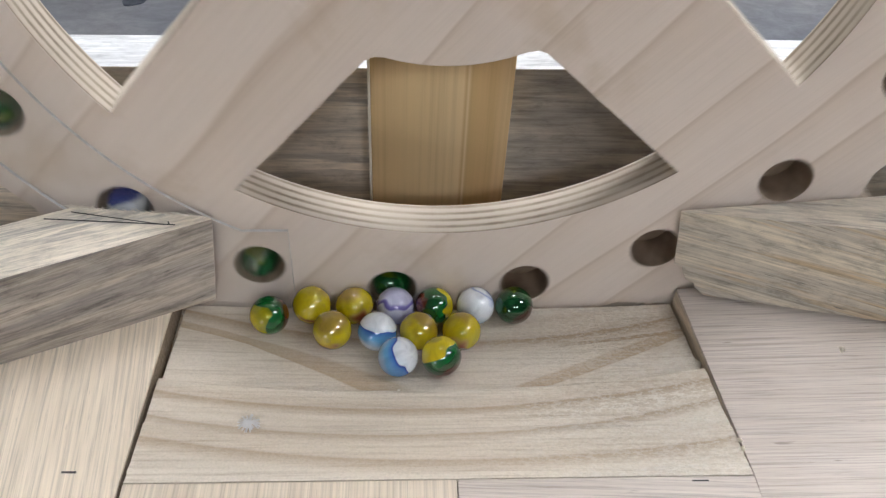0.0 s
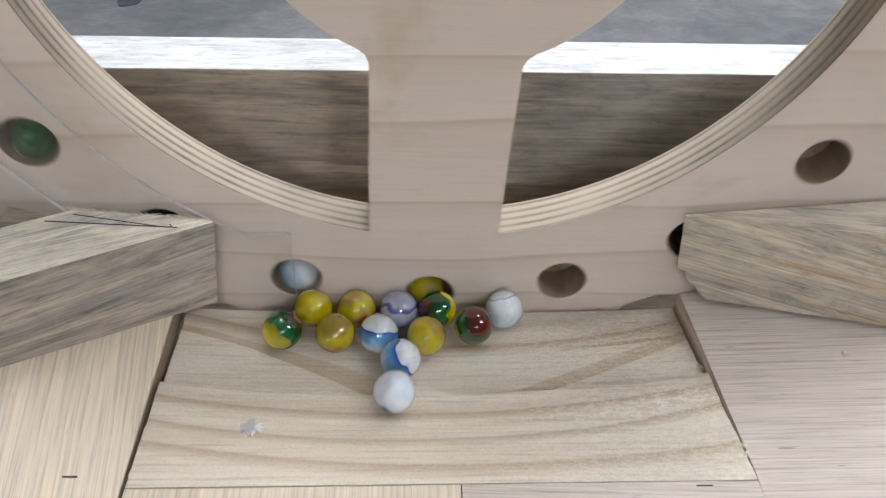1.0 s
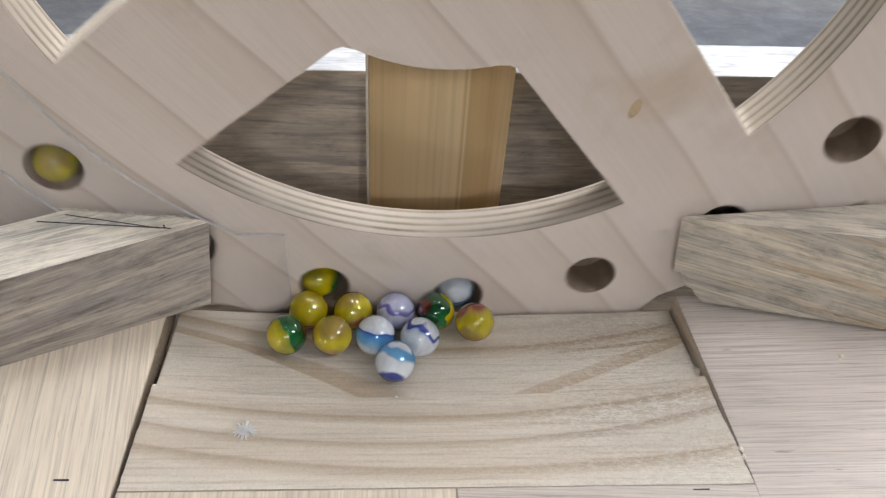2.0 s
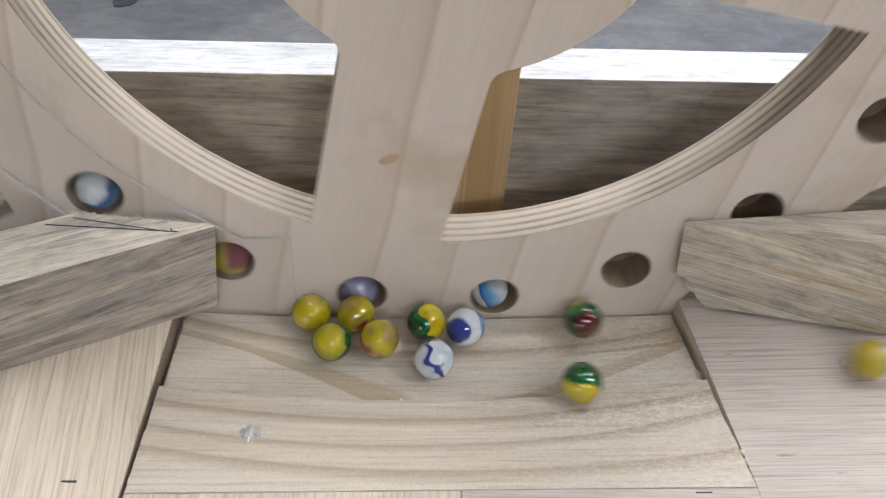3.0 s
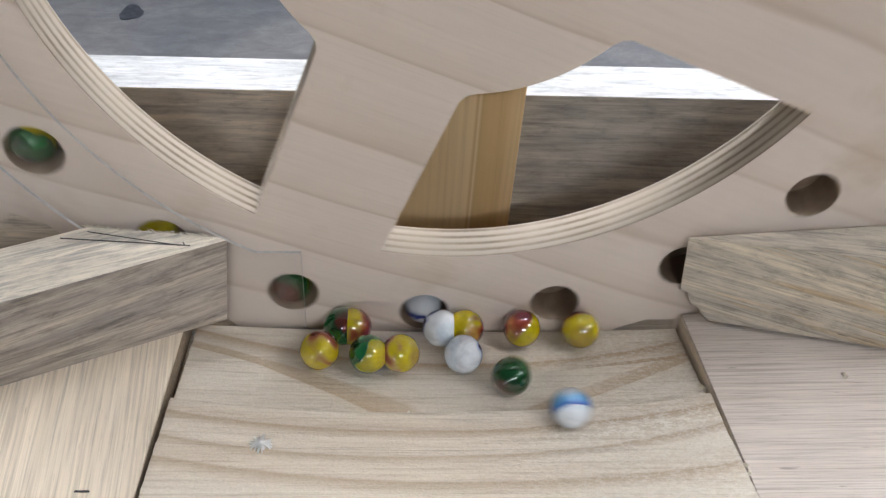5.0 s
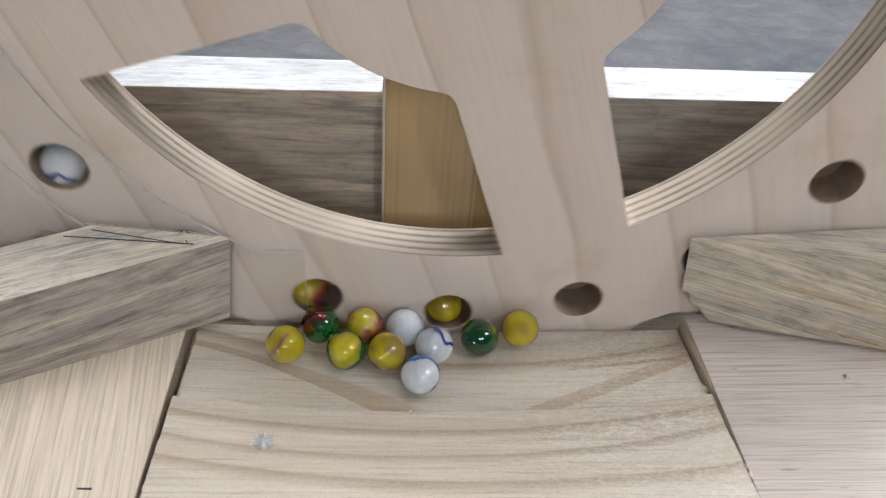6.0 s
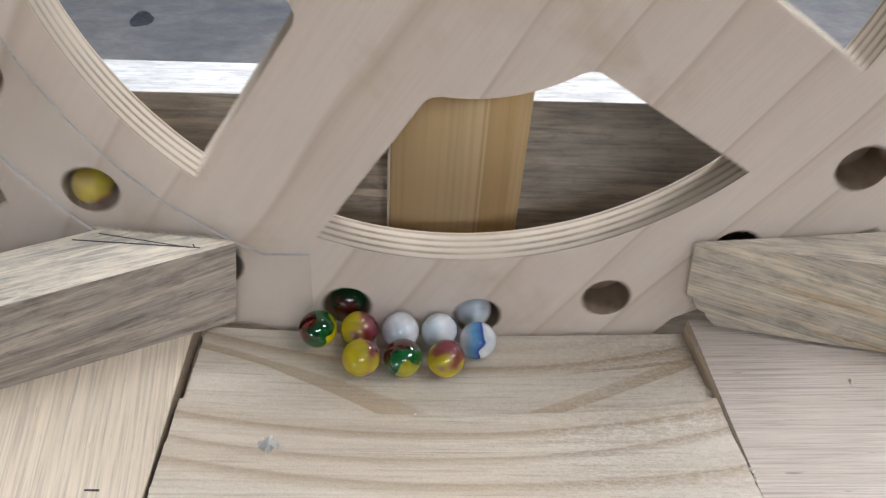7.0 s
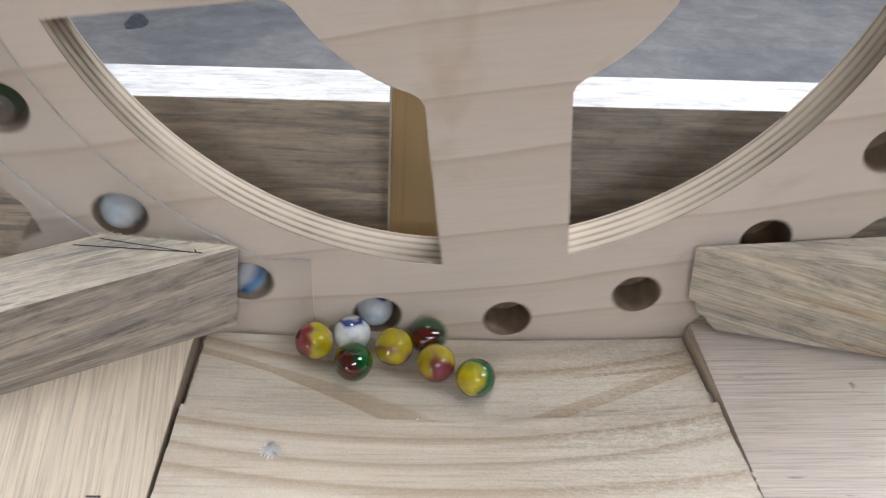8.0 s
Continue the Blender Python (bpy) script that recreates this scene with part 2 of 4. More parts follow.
    c = m.mix(m.math("MULTIPLY", m.math("MULTIPLY", band(m.math("DIVIDE", off(-1.69, -0.614, -0.0603), grow), 1.0, plain), left), 0.80), c, (0.450, 0.325, 0.190))
    right = m.math("MULTIPLY", far, where(0.022, 0.034))
    c = m.mix(m.math("MULTIPLY", m.math("MULTIPLY", band(off(0.204, 0.385, -0.0616), 0.0036, plain), right), 0.82), c, (0.450, 0.325, 0.190))
    fib = m.noise(700.0, m.space((0.03, 1, 0.2)), 5, 0.65)
    spk = m.noise(1100.0, None, 3, 0.7)
    c = m.mix(m.ramp(fib, [(0.32, (0.50, 0.50, 0.50)), (0.50, (0, 0, 0))]), c, (0.404, 0.313, 0.210))
    c = m.mix(1.0, c, m.ramp(spk, [(0.30, (0.90, 0.90, 0.90)), (0.5, (1.0, 1.0, 1.0)), (0.70, (1.06, 1.06, 1.06))]), "MULTIPLY")
    grey = m.ramp(m.noise(120.0, m.space((0.12, 1, 1), (0, 0, 0), None, (0.3, 0.1, 0)), 4, 0.6), [(0.60, (0, 0, 0)), (0.72, (0.30, 0.30, 0.30))])
    c = m.mix(grey, c, (0.42, 0.39, 0.34))
    dirt = m.ramp(m.noise(420.0, m.space((0.35, 1, 1)), 4, 0.7), [(0.70, (0, 0, 0)), (0.78, (0.5, 0.5, 0.5))])
    c = m.mix(dirt, c, (0.230, 0.168, 0.107))
    # raised nap where the cutter tore the fibres
    nap = m.noise(650.0, m.space((0.5, 1, 1)), 4, 0.75)
    torn = m.math("ADD", 0.25, m.math("MULTIPLY", where(0.01, 0.07), 0.75))
    white = m.math("MULTIPLY", m.math("MULTIPLY", band(off(0.95, 0.012, -0.0648), 0.0060, soft), near), where(0.02, 0.06))
    tuft = m.ramp(nap, [(0.46, (0, 0, 0)), (0.58, (1, 1, 1))])
    c = m.mix(m.math("MULTIPLY", tuft, m.math("ADD", m.math("MULTIPLY", white, 0.5), m.math("MULTIPLY", torn, 0.28))), c, (0.86, 0.82, 0.74))
    m.bump(m.math("ADD", m.math("MULTIPLY", fib, 0.7), m.math("ADD", m.math("MULTIPLY", spk, 0.4), m.math("MULTIPLY", m.math("MULTIPLY", nap, torn), 3.2))), 0.55, 0.0009)
    return m.colour(c)


M_PINE = ringed_pine()

_m = Mat("concrete", 0.55, 0.4)
_a = _m.noise(2.2, None, 3, 0.5, 0.4)
_b = _m.noise(14.0, None, 5, 0.6)
_c = _m.ramp(_a, [(0.34, (0.19, 0.205, 0.235)), (0.62, (0.36, 0.355, 0.355))])
_c = _m.mix(_m.math("MULTIPLY", _b, 0.6), _c, (0.33, 0.322, 0.33))
_m.b.inputs["Roughness"].default_value = 0.6
_c = _m.mix(1.0, _c, _m.ramp(_m.noise(16.0, _m.space((0.6, 1, 1)), 7, 0.75, 0.4), [(0.32, (0.80, 0.80, 0.80)), (0.5, (1.0, 1.0, 1.0)), (0.68, (1.25, 1.25, 1.23))]), "MULTIPLY")
M_CONCRETE = _m.colour(_c)
_m = Mat("dark_stain", 0.4, 0.4)
M_STAIN = _m.colour(_m.ramp(_m.noise(60.0, None, 4), [(0.35, (0.07, 0.08, 0.10)), (0.65, (0.13, 0.14, 0.165))]))
_m = Mat("wall_paint", 0.8, 0.2)
M_WALL = _m.colour(_m.ramp(_m.noise(3.0), [(0.3, (0.18, 0.18, 0.18)), (0.7, (0.24, 0.24, 0.235))]))
_m = Mat("ceiling_paint", 0.8, 0.2)
M_CEILING = _m.colour(_m.ramp(_m.noise(2.0), [(0.3, (0.20, 0.20, 0.20)), (0.7, (0.27, 0.27, 0.27))]))
M_LAMP = Mat("lamp_glow", 0.5, 0.2)
M_LAMP.b.inputs["Emission Color"].default_value = (0.94, 0.97, 1.05, 1)
M_LAMP.b.inputs["Emission Strength"].default_value = LAMP_GLOW
M_LAMP = M_LAMP.colour((0.9, 0.9, 0.9))
M_DAY = Mat("bright_day_beyond_glass", 0.5, 0.2)
M_DAY.b.inputs["Emission Color"].default_value = (0.90, 0.96, 1.05, 1)
M_DAY.b.inputs["Emission Strength"].default_value = WINDOW_GLOW
M_DAY = M_DAY.colour((0.8, 0.8, 0.8))
M_HOUSING = Mat("lamp_housing", 0.5, 0.4).colour((0.75, 0.75, 0.75))
_m = Mat("bench_top", 0.5, 0.3)
M_BENCH = _m.colour(_m.ramp(_m.noise(30.0, _m.space((0.1, 1, 1))), [(0.3, (0.30, 0.22, 0.14)), (0.7, (0.42, 0.32, 0.21))]))

_m = Mat("clear_acrylic", 0.03, 0.5)
_clear = _m.t.nodes.new("ShaderNodeBsdfTransparent")
_clear.inputs[0].default_value = (0.985, 0.987, 0.987, 1)
_gloss = _m.t.nodes.new("ShaderNodeBsdfGlossy")
_gloss.inputs["Roughness"].default_value = 0.04
_fres = _m.t.nodes.new("ShaderNodeFresnel")
_fres.inputs["IOR"].default_value = 1.3
_both = _m.t.nodes.new("ShaderNodeMixShader")
_m.put(_fres.outputs[0], _both.inputs[0])
_m.put(_clear.outputs[0], _both.inputs[1])
_m.put(_gloss.outputs[0], _both.inputs[2])
_m.put(_both.outputs[0], _m.t.nodes["Material Output"].inputs["Surface"])
M_ACRYLIC = _m.m
_m = Mat("sawn_acrylic_edge", 0.5, 0.4)
M_ACRYLIC_EDGE = _m.colour(_m.ramp(_m.noise(300.0), [(0.3, (0.46, 0.44, 0.415)), (0.7, (0.60, 0.58, 0.55))]))


# ---- building helpers ----
def part(name, bm, material, parent=None, label=""):
    """Links a bmesh as one mesh object, under a thing where one is given."""
    me = bpy.data.meshes.new(name)
    bm.to_mesh(me)
    bm.free()
    for m in material if isinstance(material, (list, tuple)) else [material]:
        me.materials.append(m)
    ob = new(name, me)
    if parent:
        ob.parent = parent
    return tagged(ob, label)


def empty(name, x, y, z):
    ob = new(name)
    ob.location = (x, y, z)
    ob.empty_display_size = 0.02
    return ob


def bevelled(bm, width, segments=2):
    bmesh.ops.bevel(bm, geom=[e for e in bm.edges], offset=width, segments=segments, affect="EDGES", profile=0.6, clamp_overlap=True)
    bmesh.ops.recalc_face_normals(bm, faces=bm.faces)
    return bm


def box(x0, x1, y0, y1, z0, z1, bevel=0.0):
    bm = bmesh.new()
    v = [bm.verts.new((x, y, z)) for z in (z0, z1) for x, y in ((x0, y0), (x1, y0), (x1, y1), (x0, y1))]
    for q in ((3, 2, 1, 0), (4, 5, 6, 7), (0, 1, 5, 4), (1, 2, 6, 5), (2, 3, 7, 6), (3, 0, 4, 7)):
        bm.faces.new([v[i] for i in q])
    return bevelled(bm, bevel) if bevel else bm


def prism(low, high, bevel=0.0):
    """A solid between two rings of points of equal length."""
    bm = bmesh.new()
    a = [bm.verts.new(p) for p in low]
    b = [bm.verts.new(p) for p in high]
    bm.faces.new(a[::-1])
    bm.faces.new(b)
    for i in range(len(a)):
        j = (i + 1) % len(a)
        bm.faces.new((a[i], a[j], b[j], b[i]))
    bmesh.ops.recalc_face_normals(bm, faces=bm.faces)
    return bevelled(bm, bevel) if bevel else bm


def plate(loops, thick, bevel=0.0):
    """A flat plate in x and y with holes, from closed loops, as a bmesh from z = -thick/2 to thick/2."""
    cu = bpy.data.curves.new("outline", "CURVE")
    cu.dimensions, cu.fill_mode, cu.extrude, cu.bevel_depth, cu.bevel_resolution = "2D", "BOTH", thick / 2 - bevel, bevel, 1
    for loop in loops:
        sp = cu.splines.new("POLY")
        sp.points.add(len(loop) - 1)
        for k, (x, y) in enumerate(loop):
            sp.points[k].co = (x, y, 0, 1)
        sp.use_cyclic_u = True
    tmp = bpy.data.objects.new("outline", cu)
    me = bpy.data.meshes.new_from_object(tmp)
    bm = bmesh.new()
    bm.from_mesh(me)
    bpy.data.objects.remove(tmp)
    bpy.data.meshes.remove(me)
    bpy.data.curves.remove(cu)
    bmesh.ops.remove_doubles(bm, verts=bm.verts, dist=1e-6)
    return bm


def arc(r, a0, a1, n):
    """Points on a circle; angles in degrees from straight down, to the right."""
    return [(r * math.sin(radians(a0 + (a1 - a0) * k / n)), -r * math.cos(radians(a0 + (a1 - a0) * k / n))) for k in range(n + 1)]


# ---- room ----
def build_room():
    bm = box(-6, 6, -6, 7, -0.1, 0)
    tagged(part("floor", bm, M_CONCRETE), "grey worn concrete workshop floor with dark stains", "floor", kind="structure")
    tagged(part("ceiling", box(-6, 6, -6, 7, 3.0, 3.1), M_CEILING), "plain grey painted workshop ceiling", "ceiling", kind="structure")
    for nm, b in (("wall_north", (-6, 6, 7, 7.15, 0, 3.0)), ("wall_south", (-6, 6, -6.15, -6, 0, 3.0)), ("wall_east", (6, 6.15, -6, 7, 0, 3.0)), ("wall_west", (-6.15, -6, -6, 7, 0, 3.0))):
        tagged(part(nm, box(*b), M_WALL), "plain grey painted workshop wall", "wall", kind="structure")


def far_window():
    """The workshop's window far behind the camera, whose light the marbles show."""
    thing = empty("window_1", -4.05, -5.99, 1.45)
    for x0, x1, z0, z1 in ((-0.72, 0.72, 0.55, 0.62), (-0.72, 0.72, -0.62, -0.55), (-0.72, -0.65, -0.55, 0.55), (0.65, 0.72, -0.55, 0.55), (-0.025, 0.025, -0.55, 0.55)):
        part("window_frame", box(x0, x1, 0.0, 0.05, z0, z1, 0.004), M_HOUSING, thing)
    for x0, x1 in ((-0.65, -0.025), (0.025, 0.65)):
        part("pane", box(x0, x1, 0.008, 0.016, -0.55, 0.55), M_DAY, thing, "bright daylit pane")
    return tagged(thing, "white-framed workshop window with two daylit panes", "window", kind="structure")


def stain(x, y, rx, ry, seed):
    rnd = random.Random(seed)
    ring = []
    for k in range(28):
        a = 2 * math.pi * k / 28
        s = 1 + 0.12 * math.sin(3 * a + seed) + 0.05 * rnd.uniform(-1, 1)
        ring.append((x + rx * s * math.cos(a), y + ry * s * math.sin(a)))
    bm = prism([(px, py, 0.0) for px, py in ring], [(px, py, 0.004) for px, py in ring])
    tagged(part("floor_stain", bm, M_STAIN), "dark oily stain on the concrete floor", "stain", kind="structure")


def ceiling_lamp(w, d):
    thing = empty("ceiling_lamp", 0, 0, 3.0)
    part("housing", box(-w - 0.03, w + 0.03, -2 * d - 0.05, 2 * d + 0.05, 0.0, 0.05, 0.005), M_HOUSING, thing)
    for y in (-d - 0.01, d + 0.01):
        part("panel", box(-w, w, y - d, y + d, -0.02, -0.002, 0.004), M_LAMP, thing, "glowing white panel")
    return tagged(thing, "white ceiling lamp with two glowing panels, switched on", "lamp", "ceiling lamps")


build_room()
far_window()
for _w, _d, _places in ((0.10, 0.09, SMALL_LAMPS), (0.16, 0.15, LARGE_LAMPS)):
    _lamp = ceiling_lamp(_w, _d)
    _lamp.matrix_basis = pose(_places[0][0], _places[0][1], 2.95)
    for _x, _y in _places[1:]:
        copy_thing(_lamp, pose(_x, _y, 2.95))


def bench():
    thing = empty("workbench", 0, 0, 0)
    part("bench_top", box(-0.8, 0.8, -0.75, 0.16, 0.70, 0.74, 0.004), M_BENCH, thing)
    for x in (-0.74, 0.74):
        for y in (-0.69, 0.10):
            part("leg", box(x - 0.04, x + 0.04, y - 0.04, y + 0.04, 0, 0.70, 0.003), M_BENCH, thing)
    return tagged(thing, "plain wooden workbench under the marble machine", "workbench")


bench()
stain(-0.76, 1.99, 0.030, 0.045, 2)

# ---- the machine's still parts ----
TILT = 0.048
EDGE_Z = ZC - 0.1845
BOARD_X, BOARD_Y = 0.1105, -0.0925


def dish_z(x, y):
    """Height of the dished board, without its cut steps."""
    u = min(1.0, abs(x) / BOARD_X)
    fade = min(1.0, max(0.0, (y - BOARD_Y) / 0.045))
    fade = fade * fade * (3 - 2 * fade)
    return EDGE_Z - TILT * y - 0.0035 * (1 - u * u) * fade


def edge_x(side, y):
    """Where the board's ragged side edge runs; it narrows towards the wheel."""
    s = min(1.0, max(0.0, (y - BOARD_Y) / (-0.003 - BOARD_Y)))
    return 0.1108 - 0.0066 * s if side > 0 else -0.1106 + 0.0036 * s


def step_lines(x):
    """Where the two cut steps run, curving with the dish."""
    u = min(1.0, abs(x) / BOARD_X)
    return -0.0443 + 0.0149 * x - 0.0062 * (1 - u * u), -0.0664 + 0.0060 * x - 0.0032 * (1 - u * u)


def board_z(x, y):
    a, b = step_lines(x)
    z = dish_z(x, y) - 0.0008
    if y < a:
        z += 0.0016 + 0.0018 * math.exp((y - a) / 0.012)
    return z + (0.0004 if y < b else 0.0)


def dished_board():
    bm = bmesh.new()
    xs = [-BOARD_X + 2 * BOARD_X * k / 90 for k in range(91)]
    rear = -0.0030
    spans = []
    for k in range(25):
        spans.append((0, k / 24))
    for k in range(17):
        spans.append((1, k / 16))
    for k in range(17):
        spans.append((2, k / 16))
    grid = []
    for zone, s in spans:
        row = []
        for x in xs:
            a, b = step_lines(x)
            lo, hi = ((rear, a + 0.0007), (a - 0.0001, b + 0.0004), (b - 0.0001, BOARD_Y))[zone]
            y = lo + (hi - lo) * s
            lip = 0.00025 * math.exp(-((a - y) / 0.0008) ** 2) if zone == 1 else 0.0
            inset = (0.0007, 0.0, -0.0002)[zone] * (abs(x) > BOARD_X - 0.0005) * (1 if x < 0 else -1)
            rag = 0.0005 * noise.noise((y * 350, x * 9, 5.0)) * (abs(x) > BOARD_X - 0.0005)
            z = board_z(x, y) + 0.00020 * noise.noise((x * 50, y * 260, 0)) - lip * 2
            wide = edge_x(1, y) * (x + BOARD_X) / (2 * BOARD_X) + edge_x(-1, y) * (BOARD_X - x) / (2 * BOARD_X)
            row.append(bm.verts.new((wide + inset + rag, y, z)))
        grid.append(row)
    for a, b in zip(grid, grid[1:]):
        for k in range(len(xs) - 1):
            bm.faces.new((a[k], b[k], b[k + 1], a[k + 1]))
    low = ZC - 0.215
    rim = grid[0] + [g[-1] for g in grid[1:]] + grid[-1][-2::-1] + [g[0] for g in grid[-2:0:-1]]
    base = [bm.verts.new((v.co.x, v.co.y, low)) for v in rim]
    for k in range(len(rim)):
        j = (k + 1) % len(rim)
        bm.faces.new((rim[k], base[k], base[j], rim[j]))
    bm.faces.new(base[::-1])
    bmesh.ops.recalc_face_normals(bm, faces=bm.faces)
    ob = part("dished_board", bm, M_PINE)
    return tagged(ob, "pale pine board dished in stepped cuts before the wheel", "board")


L_RISE, R_RISE = 0.09, 0.10


def panel_z(x, y):
    """Height of the two sloping side panels."""
    if x > 0:
        return ZC - 0.1758 + 0.046 * y + R_RISE * (x - 0.112)
    return ZC - 0.1764 + 0.039 * y + L_RISE * (-x - 0.112)


def side_panel(ring, material, core, label, words):
    """A plywood panel: face veneer over its core."""
    cx, cy = sum(p[0] for p in ring) / len(ring), sum(p[1] for p in ring) / len(ring)
    thing = empty("side_panel", cx, cy, panel_z(cx, cy))
    o = thing.location
    for name, d0, d1, m, note in (("face_veneer", 0.0015, 0.0, material, ""), ("core", 0.0120, 0.0015, core, words)):
        flat = [(x, y, panel_z(x, y)) for x, y in ring]
        bm = prism([(x - o.x, y - o.y, z - d0 - o.z) for x, y, z in flat], [(x - o.x, y - o.y, z - d1 - o.z) for x, y, z in flat], 0.0003 if d1 == 0.0 else 0.0)
        part(name, bm, m, thing, note)
    return tagged(thing, label, "panel")


dished_board()
side_panel([(-0.42, -0.17), (-0.1132, -0.17), (-0.1127, -0.0925), (-0.1090, -0.002), (-0.42, -0.002)], M_LEFT_PANEL, M_PLY_FLAT, "pale plywood ramp panel with lengthwise grain, sloping in", "plywood core with the gap's shade put into its colour")
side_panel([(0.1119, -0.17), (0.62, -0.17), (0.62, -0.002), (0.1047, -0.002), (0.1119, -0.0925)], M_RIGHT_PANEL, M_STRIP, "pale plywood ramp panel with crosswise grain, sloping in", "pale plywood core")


def front_strips():
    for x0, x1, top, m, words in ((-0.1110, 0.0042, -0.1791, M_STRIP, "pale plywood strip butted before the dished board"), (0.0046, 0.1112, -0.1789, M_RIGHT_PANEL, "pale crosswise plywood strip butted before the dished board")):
        thing = empty("front_strip", (x0 + x1) / 2, -0.1312, ZC + top)
        w = (x1 - x0) / 2
        part("face_veneer", box(-w, w, -0.0384, 0.0384, -0.0015, 0.0, 0.0003), m, thing)
        part("core", box(-w, w, -0.0384, 0.0384, -0.0160, -0.0015), M_PLY_FLAT, thing, "plywood core with the gap's shade put into its colour")
        tagged(thing, words, "panel")


front_strips()


def left_block():
    low = [(-0.0925, -0.0062), (-0.2600, -0.0945), (-0.2740, -0.0680), (-0.1420, -0.0042), (-0.0960, -0.0042)]
    high = [(-0.0880, -0.0049), (-0.2600, -0.1068), (-0.2740, -0.0830), (-0.1400, -0.0036), (-0.0915, -0.0036)]
    lo = [(x, y, panel_z(min(x, -0.090), y) + 0.0002) for x, y in low]
    hi = [(x, y, ZC - 0.1347 + 0.09 * (-x - 0.088)) for x, y in high]
    bm = prism(lo, hi, 0.0005)
    bm.normal_update()
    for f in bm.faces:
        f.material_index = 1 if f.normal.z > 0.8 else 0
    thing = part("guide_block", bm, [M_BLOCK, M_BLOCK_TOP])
    tagged(thing, "blue-stained pine guide block with pencil marks, sawn at an angle", "block")
    top = lambda x, y: (x, y, ZC - 0.1347 + 0.09 * (-x - 0.088) + 0.0001)
    for a, b, w in (((-0.1480, -0.0115), (-0.1010, -0.0098), 0.00028), ((-0.1395, -0.0066), (-0.1048, -0.0102), 0.00022), ((-0.1040, -0.0082), (-0.1030, -0.0100), 0.00025)):
        va, vb = Vector(top(*a)), Vector(top(*b))
        side = (vb - va).cross(Vector((0, 0, 1))).normalized() * w
        ring = [va + side, vb + side, vb - side, va - side]
        part("pencil_line", prism([tuple(p) for p in ring], [(p.x, p.y, p.z + 0.0001) for p in ring]), M_PENCIL, thing, "thin dark pencil line")
    rnd = random.Random(4)
    bm = bmesh.new()
    for k in range(160):
        x = -0.141 + 0.050 * rnd.random() ** 1.2
        base = Vector(top(x, -0.0040 + 0.0003 * rnd.random()))
        way = Vector((rnd.uniform(-1.4, 1.4), rnd.uniform(-0.6, 0.2), rnd.uniform(0.0, 0.5)))
        tip = base + way * rnd.uniform(0.0008, 0.0046)
        mid = (base + tip) / 2 + Vector((0, 0, rnd.uniform(0, 0.0006)))
        w = Vector((0.00026, 0.0, 0.00012))
        v = [bm.verts.new(p) for p in (base - w, base + w, mid + w, tip, mid - w)]
        bm.faces.new(v)
    part("fibres", bm, M_FLUFF, thing, "ragged pale fibres along the sawn edge")
    return thing


def right_block():
    out = [(0.0957, -0.1310), (0.0990, -0.1590), (0.1024, -0.1596), (0.1030, -0.1618), (0.1037, -0.1640), (0.1052, -0.1662), (0.1085, -0.1672), (0.1096, -0.1698), (0.1140, -0.1735)]
    far = 0.30
    front, rear = [], []
    for x, z in out:
        front.append((x, -0.0036 - 0.285 * (x - 0.0957), ZC + z))
        rear.append((x + 0.0004, -0.0028, ZC + z))
    yb = -0.0036 - 0.285 * (far - 0.0957)
    front += [(far, yb, panel_z(far, yb)), (far, yb + 0.004, ZC - 0.1310 + 0.10 * (far - 0.0957))]
    rear += [(far, -0.0028, panel_z(far, -0.003)), (far, -0.0028, ZC - 0.1310 + 0.10 * (far - 0.0957))]
    bm = prism(front, rear)
    bm.normal_update()
    for f in bm.faces:
        f.material_index = 1 if f.normal.z > 0.8 else 0
    thing = part("guide_block", bm, [M_BLOCK_R, M_BLOCK_R_TOP])
    return tagged(thing, "blue-stained pine guide block with a torn lower corner", "block")


left_block()
right_block()


def back_frame():
    bm = box(-0.40, 0.40, 0.078, 0.1062, 0.7402, ZC - 0.1167, 0.0006)
    bm.transform(Matrix.Translation((0, 0, ZC - 0.1167)) @ Matrix.Rotation(radians(-0.51), 4, "Y") @ Matrix.Translation((0, 0, 0.1167 - ZC)))
    bm.normal_update()
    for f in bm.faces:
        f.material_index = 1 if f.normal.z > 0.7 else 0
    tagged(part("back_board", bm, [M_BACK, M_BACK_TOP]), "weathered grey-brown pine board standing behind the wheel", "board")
    post = part("axle_post", box(-0.0287, 0.0341, 0.062, 0.077, 0.7402, ZC + 0.05, 0.0008), M_POST)
    tagged(post, "upright golden pine post with a pale edge, carrying the axle", "post")
    # The bright light on the post's edge, added as a thin pale strip.
    part("edge_strip", box(-0.0298, -0.0287, 0.0618, 0.077, 0.7402, ZC + 0.05, 0.0002), M_EDGE, post, "thin pale strip added for the post's lit edge")


back_frame()


# Added board: carries the dish and blocks light from below.
def base_boards():
    for y0, y1 in ((-0.17, -0.0035),):
        bm = box(-0.40, 0.40, y0, y1, ZC - 0.240, ZC - 0.2155, 0.0006)
        tagged(part("base_board", bm, M_BACK), "brown board added under the machine, carrying it and blocking light", "board")


base_boards()


